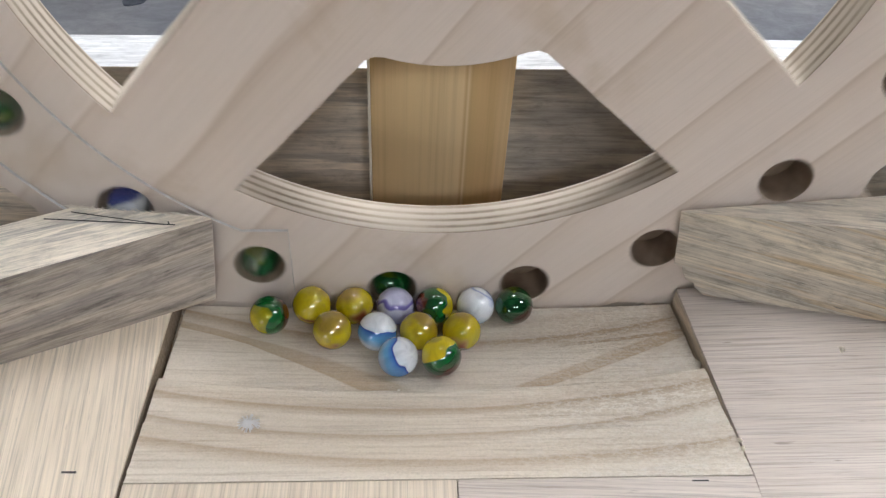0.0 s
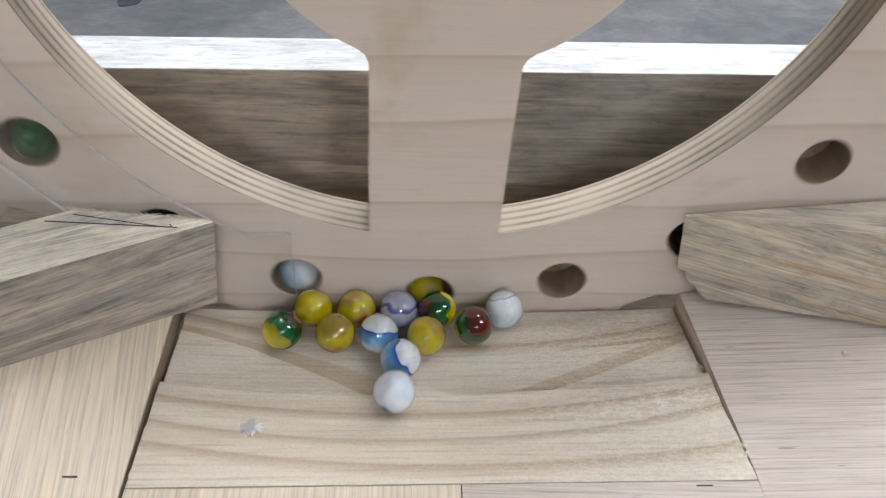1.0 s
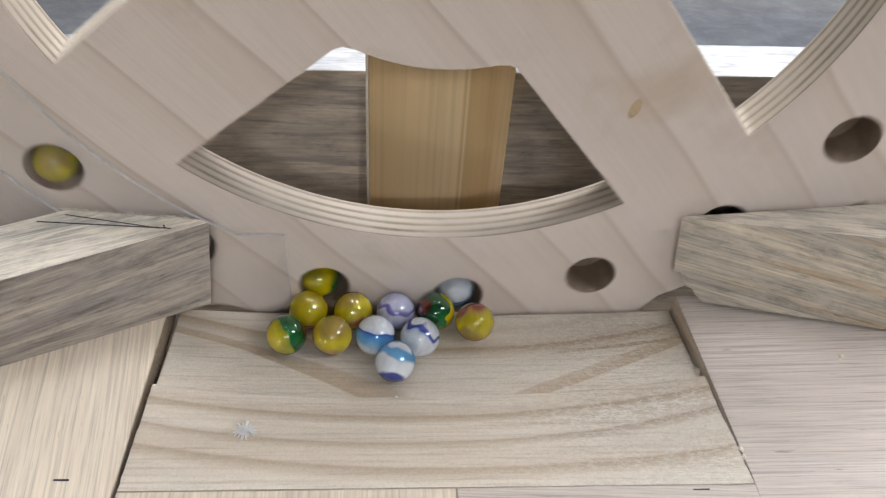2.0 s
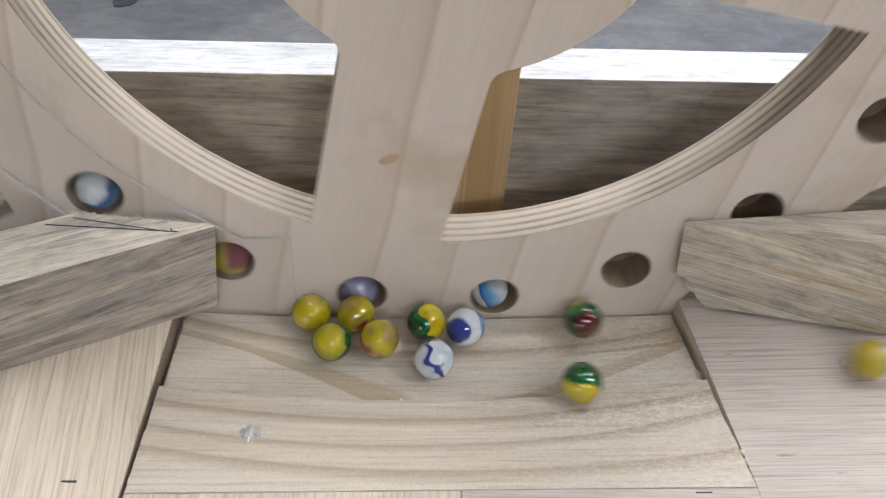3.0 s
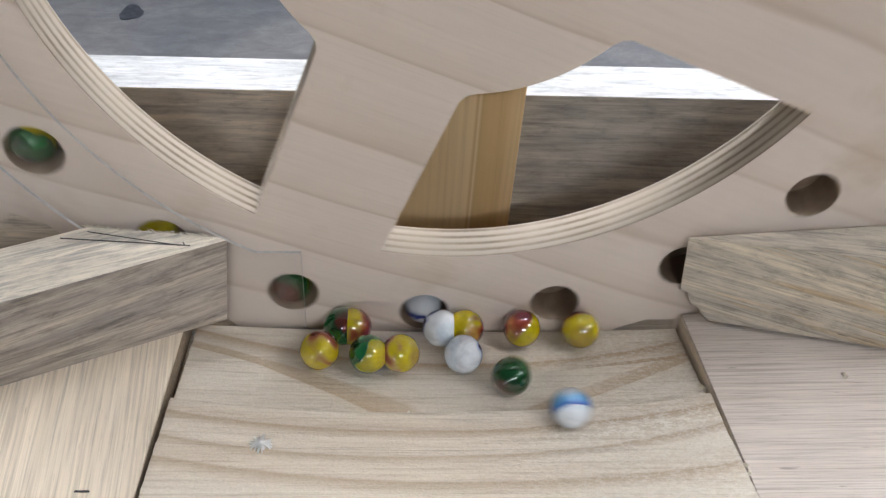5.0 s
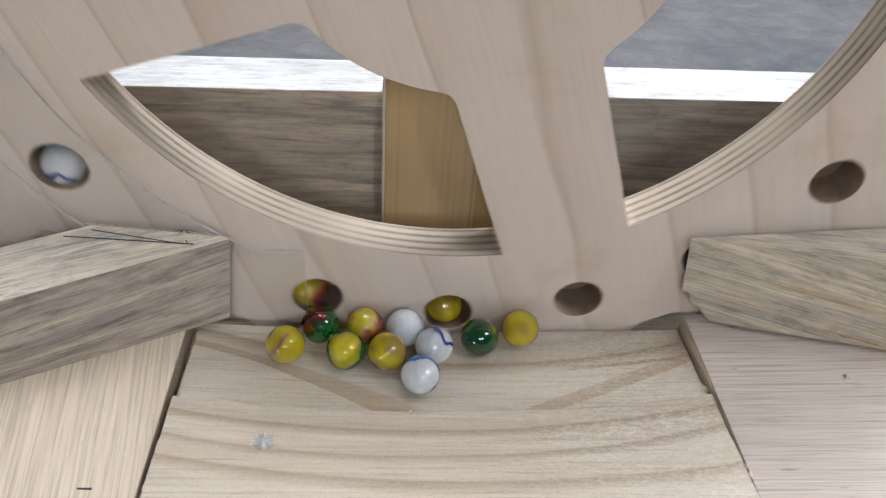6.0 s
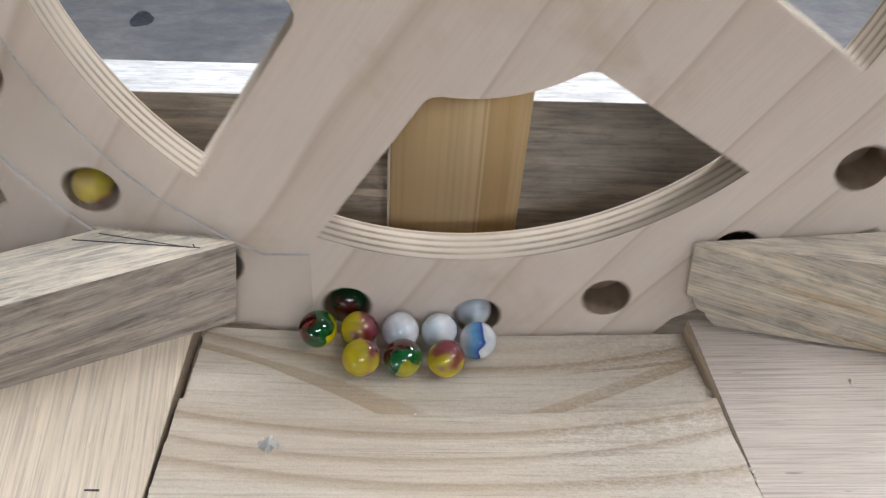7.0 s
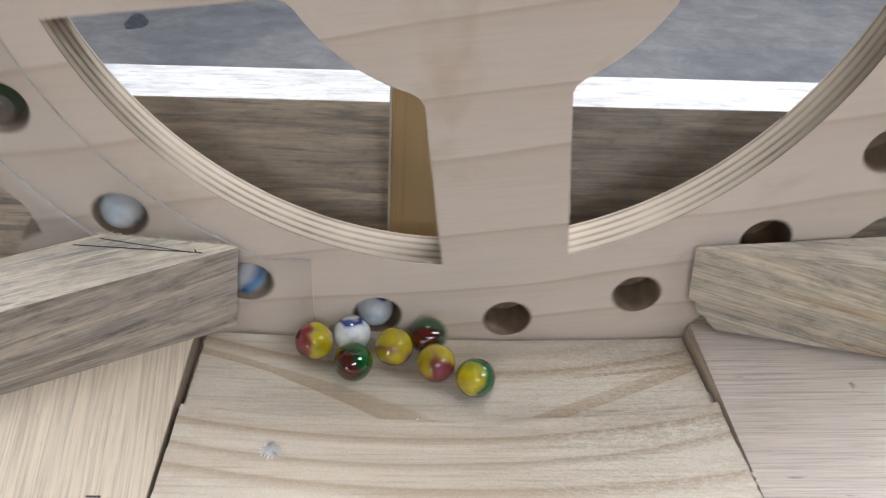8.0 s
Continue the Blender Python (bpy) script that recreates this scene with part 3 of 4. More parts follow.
# ---- small litter ----
def shaving(x, y, seed, size, fuzzy=False):
    """A few curled slivers of wood in one small heap."""
    rnd = random.Random(seed)
    bm = bmesh.new()
    for k in range(34 if fuzzy else 6):
        a = rnd.uniform(0, 2 * math.pi)
        r0 = size * rnd.uniform(0.3, 1.0)
        lift = rnd.uniform(0.0002, 0.0022 if fuzzy else 0.0011)
        wide = 0.00028 if fuzzy else 0.00040
        side = Vector((-math.sin(a), math.cos(a), 0)) * wide
        last = None
        for j in range(5):
            s = j / 4 - 0.5
            p = Vector((x + math.cos(a) * r0 * s, y + math.sin(a) * r0 * s, ground_z(x, y) + 0.0002 + lift * (1 - 3.5 * s * s)))
            pair = (bm.verts.new(p + side), bm.verts.new(p - side))
            if last:
                bm.faces.new((last[0], last[1], pair[1], pair[0]))
            last = pair
    bmesh.ops.solidify(bm, geom=bm.faces[:], thickness=0.0001)
    if fuzzy:
        return tagged(part("lint_tuft", bm, M_FUZZ), "tiny white tuft of lint on the pine board", "lint")
    return tagged(part("wood_shaving", bm, M_FLUFF), "tiny curled pale wood shaving lying on the wood", "shaving")


def ground_z(x, y):
    """Height of whatever lies before the wheel at that place."""
    if not edge_x(-1, y) - 0.001 < x < edge_x(1, y) + 0.0007:
        return panel_z(x, y)
    if y < -0.0930:
        return ZC - 0.1790
    return board_z(x, y)


def litter():
    shaving(-0.0716, -0.0674, 3, 0.0095, True)
    for k, (x, y, size) in enumerate(((-0.0163, -0.0495, 0.004), (0.0508, -0.0480, 0.005), (0.1064, -0.0380, 0.005), (0.1066, -0.0385, 0.003), (0.1495, -0.0140, 0.004), (0.1620, -0.0400, 0.004), (0.1560, -0.0155, 0.003), (0.1104, -0.0780, 0.003), (0.1106, -0.0815, 0.003), (-0.1095, -0.0040, 0.004))):
        shaving(x, y, 10 + k, size)
    for x0, y, w in ((-0.1325, -0.0885, 0.005), (0.0880, -0.0946, 0.006)):
        z = ground_z(x0, y)
        bm = box(x0, x0 + w, y - 0.0003, y + 0.0003, z - 0.0003, z + 0.0002)
        tagged(part("dark_mark", bm, M_PENCIL), "short dark scratch in the plywood", "mark")


litter()


# ---- the wheel ----
RH, RI, RHUB, SPOKE, HOLE_R, THICK = 0.1820, 0.1490, 0.0715, 0.0258, 0.0108, 0.0178
WX, WZ = -0.001, ZC + 0.0025
BORE = 0.0168


def wheel_outline():
    """The outer edge with its twenty notches between the bored holes."""
    pts = []
    for k in range(20):
        a = 18 * k + 9
        pts += arc(0.236, a - 12.5, a - 5.2, 5)
        pts += arc(0.222, a - 4.4, a - 4.4, 1)[:1]
        pts += arc(0.212, a - 4.9, a - 4.9, 1)[:1]
        pts += arc(0.2062, a - 1.9, a + 1.9, 3)
        pts += arc(0.212, a + 4.9, a + 4.9, 1)[:1]
        pts += arc(0.222, a + 4.4, a + 4.4, 1)[:1]
    return pts


def window(mid):
    """One opening between two spokes, in the wheel's plane."""
    gi, gh = math.degrees(math.asin(SPOKE / RI)), math.degrees(math.asin(SPOKE / RHUB))
    outer = arc(RI, mid - 45 + gi, mid + 45 - gi, 40)
    r = 4.0
    inner = arc(RHUB, mid + 45 - gh - r, mid - 45 + gh + r, 16)
    def soft(side):
        a = mid + side * (45 - gh)
        p = arc(RHUB + 0.0035, a + side * 0.9, a, 1)[0]
        q = arc(RHUB + 0.0010, a - side * 1.0, a, 1)[0]
        return (p, q) if side > 0 else (q, p)
    return outer + list(soft(1)) + inner + list(soft(-1))


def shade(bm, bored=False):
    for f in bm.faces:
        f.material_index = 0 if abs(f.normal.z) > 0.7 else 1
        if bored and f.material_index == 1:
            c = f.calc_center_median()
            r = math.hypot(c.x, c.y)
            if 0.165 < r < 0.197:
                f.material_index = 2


def plug(thing, x, z, w, h, tilt):
    """A tan resin mark on the birch face, barely proud of it."""
    ring = [(w * math.cos(a), h * math.sin(a)) for a in (2 * math.pi * k / 24 for k in range(24))]
    c, q = math.cos(radians(tilt)), math.sin(radians(tilt))
    pts = [(x + c * u - q * v, z + q * u + c * v) for u, v in ring]
    bm = prism([(u, 0.0005, v) for u, v in pts], [(u, -0.0001, v) for u, v in pts])
    part("veneer_patch", bm, M_PATCH, thing, "small tan patch in the veneer")


def build_wheel():
    thing = empty("marble_lift", WX, 0, WZ)
    rings = [wheel_outline()] + [window(45 + 90 * k) for k in range(4)]
    bores = []
    for k in range(20):
        cx, cy = arc(RH, 18 * k, 0, 1)[0]
        bores.append([(cx + HOLE_R * math.cos(2 * math.pi * j / 40), cy + HOLE_R * math.sin(2 * math.pi * j / 40)) for j in range(40)])
    turn = Matrix.Rotation(radians(90), 4, "X")
    front = plate(rings + bores, BORE, 0.0003)
    front.normal_update()
    shade(front, True)
    front.transform(Matrix.Translation((0, BORE / 2, 0)) @ turn)
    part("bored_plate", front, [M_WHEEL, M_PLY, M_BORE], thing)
    rear = plate(rings, THICK - BORE, 0.0)
    rear.normal_update()
    shade(rear)
    rear.transform(Matrix.Translation((0, BORE + (THICK - BORE) / 2, 0)) @ turn)
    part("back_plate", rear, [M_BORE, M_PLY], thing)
    plug(thing, 0.1095, -0.0019, 0.0042, 0.0020, 125)
    axle = bmesh.new()
    bmesh.ops.create_cone(axle, cap_ends=True, segments=32, radius1=0.008, radius2=0.008, depth=0.046, matrix=Matrix.Translation((0, 0.039, 0)) @ turn)
    part("axle", axle, M_HOUSING, thing)
    return tagged(thing, "turning birch plywood disc with four spokes and bored marble pockets", "marble lift")


WHEEL = build_wheel()


# ---- the clear guard ----
def guard():
    inner, outer = 0.1632, 0.1952
    a0 = -math.degrees(math.atan2(0.0740, 0.1440))
    pts = [(-0.0602, -0.1935), (-0.0602, -0.1430), (-0.0740, -0.1430)] + arc(inner, a0 - 1.5, -100, 30) + arc(outer, -100, -46, 28) + [(-0.1330, -0.1460), (-0.1330, -0.1760), (-0.1120, -0.1800), (-0.1090, -0.1935)]
    thing = empty("clear_guard", -0.10, -0.0022, ZC - 0.15)
    for name, material, keep, words in (("sheet", M_ACRYLIC, True, ""), ("sawn_edge", M_ACRYLIC_EDGE, False, "frosted pale sawn edge")):
        bm = plate([pts], 0.0014)
        bm.normal_update()
        bmesh.ops.delete(bm, geom=[f for f in bm.faces if (abs(f.normal.z) > 0.7) != keep], context="FACES")
        bm.transform(Matrix.Translation((0.10, 0, 0.15)) @ Matrix.Rotation(radians(90), 4, "X"))
        ob = part(name, bm, material, thing, words)
        ob.visible_shadow = not keep
    return tagged(thing, "clear acrylic guard sheet with frosted sawn edges over pockets", "guard")


guard()


# ---- marbles ----
R_MARBLE = 0.00815


def marble_material(name, stops, swirl, clear=0.0):
    """Glass with layers of colour along its own axis, folded into one another."""
    m = Mat(name, 0.03, 0.55)
    info = m.t.nodes.new("ShaderNodeObjectInfo")
    sh = m.t.nodes.new("ShaderNodeVectorMath")
    sh.operation = "ADD"
    k = m.t.nodes.new("ShaderNodeVectorMath")
    k.operation = "SCALE"
    k.inputs[0].default_value = (3.1, 1.7, 2.3)
    m.put(info.outputs["Random"], k.inputs["Scale"])
    m.put(m.co, sh.inputs[0])
    m.put(k.outputs[0], sh.inputs[1])
    sep = m.t.nodes.new("ShaderNodeSeparateXYZ")
    m.put(m.co, sep.inputs[0])
    fold = m.noise(85.0, sh.outputs[0], 1, 0.4, 0.5)
    cloud = m.noise(190.0, m.space((1, 1, 0.4), (50, 10, 0), sh.outputs[0]), 3, 0.6, 1.0)
    v = m.math("ADD", m.math("MULTIPLY", sep.outputs[2], 0.46 / R_MARBLE), 0.5)
    v = m.math("ADD", v, m.math("MULTIPLY", m.math("SUBTRACT", fold, 0.5), swirl))
    v = m.math("ADD", v, m.math("MULTIPLY", m.math("SUBTRACT", cloud, 0.5), 0.03))
    c = m.ramp(v, stops)
    c = m.mix(1.0, c, m.ramp(cloud, [(0.30, (0.84, 0.84, 0.85)), (0.52, (1.0, 1.0, 1.0)), (0.70, (1.12, 1.12, 1.10))]), "MULTIPLY")
    m.b.inputs["Coat Weight"].default_value = 1.0
    m.b.inputs["Coat Roughness"].default_value = 0.015
    m.b.inputs["IOR"].default_value = 1.5
    m.b.inputs["Transmission Weight"].default_value = clear
    return m.colour(c)


GREEN, DEEP, YELLOW, BRICK = (0.006, 0.120, 0.024), (0.002, 0.042, 0.011), (0.62, 0.49, 0.004), (0.10, 0.012, 0.008)
WHITE, MILK, NAVY, SKY = (0.72, 0.75, 0.77), (0.58, 0.66, 0.72), (0.02, 0.03, 0.22), (0.12, 0.34, 0.58)
MARBLE_LOOK = {
    "gy": marble_material("green_yellow_glass", [(0.0, BRICK), (0.15, BRICK), (0.18, DEEP), (0.40, GREEN), (0.565, GREEN), (0.585, YELLOW), (0.90, YELLOW), (1.0, (0.30, 0.24, 0.01))], 0.8, 0.12),
    "gb": marble_material("green_brick_glass", [(0.0, BRICK), (0.26, BRICK), (0.30, DEEP), (0.45, GREEN), (0.70, GREEN), (0.73, (0.26, 0.27, 0.006)), (1.0, YELLOW)], 0.8, 0.12),
    "yr": marble_material("yellow_red_glass", [(0.0, (0.26, 0.04, 0.06)), (0.14, (0.22, 0.035, 0.020)), (0.24, (0.30, 0.085, 0.025)), (0.33, (0.46, 0.29, 0.05)), (0.42, (0.56, 0.44, 0.006)), (0.75, YELLOW), (1.0, (0.42, 0.28, 0.03))], 1.3, 0.22),
    "wb": marble_material("white_blue_glass", [(0.0, MILK), (0.20, WHITE), (0.60, WHITE), (0.66, (0.40, 0.48, 0.62)), (0.69, NAVY), (0.76, (0.05, 0.08, 0.32)), (0.80, WHITE), (1.0, MILK)], 0.9, 0.08),
    "wl": marble_material("lavender_glass", [(0.0, (0.26, 0.26, 0.40)), (0.40, (0.42, 0.42, 0.54)), (0.55, (0.50, 0.50, 0.58)), (0.60, (0.10, 0.08, 0.28)), (0.66, (0.16, 0.14, 0.36)), (0.72, (0.46, 0.46, 0.58)), (1.0, (0.34, 0.34, 0.48))], 0.9, 0.12),
    "ww": marble_material("white_glass", [(0.0, (0.44, 0.56, 0.66)), (0.30, MILK), (0.50, WHITE), (0.78, WHITE), (0.86, (0.30, 0.36, 0.56)), (0.90, WHITE)], 0.8, 0.08),
    # dark green glass, deepened further for the shade inside the pockets
    "gd": marble_material("dark_green_glass", [(0.0, (0.05, 0.008, 0.006)), (0.20, (0.06, 0.008, 0.006)), (0.24, DEEP), (0.85, (0.005, 0.085, 0.020)), (0.90, (0.10, 0.12, 0.006))], 0.8, 0.15),
    "nb": marble_material("navy_white_glass", [(0.0, NAVY), (0.20, (0.03, 0.06, 0.30)), (0.26, WHITE), (0.62, WHITE), (0.70, SKY), (0.84, (0.10, 0.30, 0.55)), (0.90, WHITE)], 0.7, 0.10),
    "lb": marble_material("pale_blue_glass", [(0.0, WHITE), (0.20, MILK), (0.42, SKY), (0.60, (0.05, 0.17, 0.46)), (0.655, (0.02, 0.05, 0.28)), (0.68, MILK), (0.80, WHITE), (1.0, WHITE)], 0.6, 0.08),
}
MARBLE_WORDS = {
    "gy": "glossy glass marble swirled dark green and yellow",
    "gb": "glossy glass marble swirled green and brick red",
    "yr": "glossy glass marble swirled yellow with brick red",
    "wb": "glossy white glass marble with a dark blue swirl",
    "wl": "glossy lavender and white swirled glass marble",
    "ww": "glossy white glass marble clouded with pale blue",
    "gd": "glossy dark green glass marble with faint swirls",
    "nb": "glossy glass marble half navy blue and white",
    "lb": "glossy pale blue and white swirled glass marble",
}
MARBLE_KINDS = {"A": "gb", "B": "yr", "C": "yr", "D": "wl", "E": "gy", "F": "ww", "G": "gd", "H": "yr", "I": "lb", "J": "yr", "K": "yr", "L": "lb", "N": "gy", "W1": "ww", "W2": "wb", "W3": "nb", "G2": "gy", "K2": "yr", "G3": "gy", "Y": "yr", "Z1": "wb", "Z2": "wb", "Z3": "lb", "Y2": "yr", "Y3": "yr", "Dg": "gd", "Y5": "yr", "V1": "wb", "G5": "gy", "P1": "gd", "P2": "gd", "P3": "nb", "P4": "gd"}


def build_marbles():
    made, shared = {}, {}
    for name, kind in MARBLE_KINDS.items():
        if kind not in shared:
            bm = bmesh.new()
            bmesh.ops.create_uvsphere(bm, u_segments=48, v_segments=24, radius=R_MARBLE)
            for f in bm.faces:
                f.smooth = True
            ob = part("marble", bm, MARBLE_LOOK[kind])
            shared[kind] = ob.data
        else:
            ob = new("marble", shared[kind])
        made[name] = tagged(ob, MARBLE_WORDS[kind], "marble", "marbles of the machine")
    return made


MARBLES = build_marbles()


# ---- movement ----
def spoke_angle(t):
    """The wheel's turn in degrees from a spoke pointing straight down."""
    return SPOKE_START - SPOKE_RATE * t + float(np.interp(t, [0, 1, 1.5, 3.5, 4.5, 6.5, 7, 8], [-0.2, 0.45, 0.67, 1.42, 1.09, -0.94, -1.2, -1.2]))


SPOKE_START, SPOKE_RATE = 48.6, 49.95
STALL = {}


def stall(key):
    """A waiting place on the sloping panel, one for each marble."""
    if key not in STALL:
        k = len(STALL)
        STALL[key] = (0.32 + 0.0172 * (k % 14), -0.10 - 0.0172 * (k // 14))
    x, y = STALL[key]
    return x, y, panel_z(x, y) + R_MARBLE


def in_pocket(a):
    """Where a marble lies in a bored pocket at that angle."""
    return Vector((WX + RH * math.sin(radians(a)) - 0.0013, 0.0066, WZ - RH * math.cos(radians(a)) - 0.0020))


def carried_rows(key, t0, a0):
    """Rows for a marble in its pocket until the wheel drops it near the top."""
    rows, t = [], t0
    turned = a0 - spoke_angle(t0)
    while t < 8.0001 and turned + spoke_angle(t) > -150:
        rows.append((t, in_pocket(turned + spoke_angle(t))))
        t += 0.1
    if t < 8.0:
        end = Vector(stall(key))
        top = rows[-1][1]
        rows.append((min(8.0, t + 0.1), Vector((0.20, -0.03, top.z + 0.05 - 0.10))))
        if t + 0.3 < 8.0:
            rows.append((t + 0.3, end))
            rows.append((8.0, end.copy()))
    elif rows[-1][0] < 7.999:
        rows.append((8.0, in_pocket(turned + spoke_angle(8.0))))
    return rows


# at a given second, where each marble's axis points: right, up the slope of view, towards the eye
FACING = {
    "A": (0.0, -0.5, -0.3, 0.25), "B": (0.0, 0.2, 0.8, 0.6), "C": (0.0, -0.4, 0.7, 0.6), "D": (0.0, 0.0, 0.7, 0.4), "E": (0.0, 0.9, 0.0, -0.45), "F": (0.0, 0.4, 0.8, 0.3),
    "G": (0.0, -0.6, 0.7, 0.0), "H": (0.0, 0.1, 0.7, 0.7), "I": (0.0, 0.1, 0.9, 0.3), "J": (0.0, 0.4, 0.5, 0.7), "K": (0.0, 0.3, 0.8, 0.0), "L": (0.0, 0.8, 0.4, 0.4), "N": (0.0, -0.4, 0.8, 0.0),
    "P1": (0.0, 0.0, 0.2, 0.3), "P2": (0.0, 0.0, 0.2, 0.3), "P3": (0.0, 0.1, -0.4, -0.9), "P4": (0.0, 0.6, -0.6, 0.3),
    "W1": (0.8, 0.5, 0.7, 0.3), "W2": (3.5, -0.5, 0.4, 0.6), "W3": (2.0, 0.3, 0.8, 0.0), "G2": (3.5, 0.3, 0.9, 0.1), "G3": (3.5, 0.1, 0.9, 0.2), "K2": (3.5, 0.0, 0.6, 0.3),
    "Y": (4.0, 0.3, 0.5, 0.3), "Z1": (4.5, 0.2, 0.9, -0.2), "Z2": (4.5, 0.2, -0.3, 0.8), "Z3": (7.0, 0.7, 0.1, 0.2), "Y2": (4.5, 0.2, 0.6, 0.7), "Y3": (6.0, 0.0, 0.6, 0.6),
    "Dg": (6.0, 0.4, 0.5, 0.4), "Y5": (6.0, -0.8, 0.1, 0.6), "V1": (6.5, 0.3, 0.6, -0.5), "G5": (7.5, 0.6, 0.6, 0.2),
}
RIGHT, UP, EYEWARD = Vector((1, 0, 0)), Vector((0, 0.68, 0.73)), Vector((0, -0.73, 0.68))


def set_off(ob, rows):
    """Keys a marble along its places; it turns as it rolls."""
    turn, turns, last = Matrix.Identity(4).to_quaternion(), [], None
    for t, p in rows:
        if last is not None:
            d = p - last
            way = Vector((-d.y, d.x, 0))
            if way.length > 1e-6:
                turn = Matrix.Rotation(min(1.3, way.length / R_MARBLE), 4, way.normalized()).to_quaternion() @ turn
        turns.append(turn.copy())
        last = p
    key = next(k for k, m in MARBLES.items() if m == ob)
    when, a, b, c = FACING[key]
    axis = (a * RIGHT + b * UP + c * EYEWARD).normalized()
    at = min(range(len(rows)), key=lambda i: abs(rows[i][0] - when))
    first = turns[at].inverted() @ Vector((0, 0, 1)).rotation_difference(axis)
    walk(ob, [(t, Matrix.Translation(p) @ (q @ first).to_matrix().to_4x4()) for (t, p), q in zip(rows, turns)])


def rolls(ob, places, caught):
    rows = []
    t0, x0, y0 = places[0]
    if t0 > 0.0:
        rest = Vector(stall(ob.name)) if x0 > 0 else Vector((-0.24, -0.15, panel_z(-0.24, -0.15) + R_MARBLE))
        rows.append((0.0, rest))
        if t0 > 0.4:
            rows.append((t0 - (0.35 if x0 > 0 else 0.12), rest.copy()))
    rows += [(t, Vector((x, y, ground_z(x, y) + R_MARBLE))) for t, x, y in places]
    if caught:
        a = math.degrees(math.atan2(rows[-1][1].x, 0.18))
        base = spoke_angle(caught)
        a = base + 18 * round((a - base) / 18)
        rows += carried_rows(ob.name, caught, a)
    elif rows[-1][0] < 7.999:
        rows.append((8.0, rows[-1][1].copy()))
    set_off(ob, rows)


def motions():
    walk(WHEEL, [(k * 0.1, pose(WX, 0, WZ, 0, -spoke_angle(k * 0.1), 0)) for k in range(81)])
    for key, a in (("P1", -5.4), ("P2", -23.4), ("P3", -41.4), ("P4", -59.4)):
        set_off(MARBLES[key], carried_rows(MARBLES[key].name, 0.0, a))
    rolls(MARBLES["A"], [(0, -0.0696, -0.0150), (0.2, -0.0694, -0.0150), (0.4, -0.0691, -0.0134), (0.6, -0.0688, -0.0176), (0.8, -0.0612, -0.0223), (1, -0.0645, -0.0214), (1.2, -0.0593, -0.0230), (1.4, -0.0641, -0.0207), (1.6, -0.0601, -0.0230), (1.8, -0.0593, -0.0231), (2, -0.0603, -0.0229), (2.2, -0.0609, -0.0226), (3.3, -0.0406, -0.0250), (3.5, -0.0429, -0.0245), (3.7, -0.0380, -0.0239), (3.9, -0.0390, -0.0222), (4, -0.0393, -0.0238), (4.2, -0.0383, -0.0248), (4.4, -0.0312, -0.0240), (4.5, -0.0306, -0.0237), (4.7, -0.0305, -0.0247), (5.8, -0.0428, -0.0223), (6, -0.0429, -0.0230), (6.2, -0.0393, -0.0247), (6.4, -0.0382, -0.0247), (6.6, -0.0359, -0.0254), (6.8, -0.0266, -0.0226), (7, -0.0214, -0.0247), (7.2, -0.0150, -0.0230), (7.5, -0.0146, -0.0259), (7.7, -0.0042, -0.0240), (7.8, -0.0003, -0.0303), (8, 0.0078, -0.0324)], None)
    rolls(MARBLES["B"], [(0, -0.0527, -0.0084), (0.2, -0.0529, -0.0084), (0.4, -0.0529, -0.0084), (0.6, -0.0538, -0.0084), (0.8, -0.0517, -0.0084), (1, -0.0530, -0.0084), (1.2, -0.0515, -0.0084), (1.4, -0.0529, -0.0084), (1.6, -0.0521, -0.0084), (1.8, -0.0522, -0.0084), (2, -0.0527, -0.0084), (2.2, -0.0527, -0.0084), (3.3, -0.0537, -0.0084), (3.5, -0.0532, -0.0084), (3.7, -0.0520, -0.0084), (3.9, -0.0492, -0.0084), (4, -0.0526, -0.0084), (4.2, -0.0532, -0.0084), (4.4, -0.0571, -0.0094), (4.5, -0.0669, -0.0150), (4.6, -0.0789, -0.0208), (4.7, -0.0467, -0.0264), (5, -0.0528, -0.0227), (5.8, -0.0612, -0.0219), (6, -0.0678, -0.0207), (6.2, -0.0686, -0.0210), (6.4, -0.0659, -0.0211), (6.6, -0.0628, -0.0213), (6.8, -0.0462, -0.0219), (7, -0.0388, -0.0251), (7.2, -0.0323, -0.0231), (7.5, -0.0323, -0.0246), (7.7, -0.0238, -0.0239), (7.8, -0.0264, -0.0239), (8, -0.0258, -0.0154)], None)
    rolls(MARBLES["C"], [(0, -0.0347, -0.0084), (0.2, -0.0346, -0.0084), (0.4, -0.0345, -0.0084), (0.6, -0.0356, -0.0084), (0.8, -0.0335, -0.0084), (1, -0.0348, -0.0084), (1.2, -0.0330, -0.0084), (1.4, -0.0346, -0.0084), (1.6, -0.0336, -0.0084), (1.8, -0.0337, -0.0084), (2, -0.0342, -0.0084), (2.2, -0.0346, -0.0084), (3.3, -0.0348, -0.0084), (3.5, -0.0346, -0.0084), (3.7, -0.0329, -0.0084), (3.9, -0.0302, -0.0084), (4, -0.0339, -0.0084), (4.2, -0.0355, -0.0084), (4.4, -0.0401, -0.0084), (4.5, -0.0425, -0.0085), (4.7, -0.0481, -0.0084), (5.3, -0.0314, -0.0084), (5.8, -0.0342, -0.0084), (6, -0.0355, -0.0084), (6.2, -0.0380, -0.0084), (6.4, -0.0367, -0.0084), (6.6, -0.0357, -0.0084), (6.8, -0.0365, -0.0084), (7, -0.0402, -0.0084), (7.2, -0.0428, -0.0084), (7.5, -0.0481, -0.0084), (7.7, -0.0520, -0.0084), (8, -0.0595, -0.0132)], None)
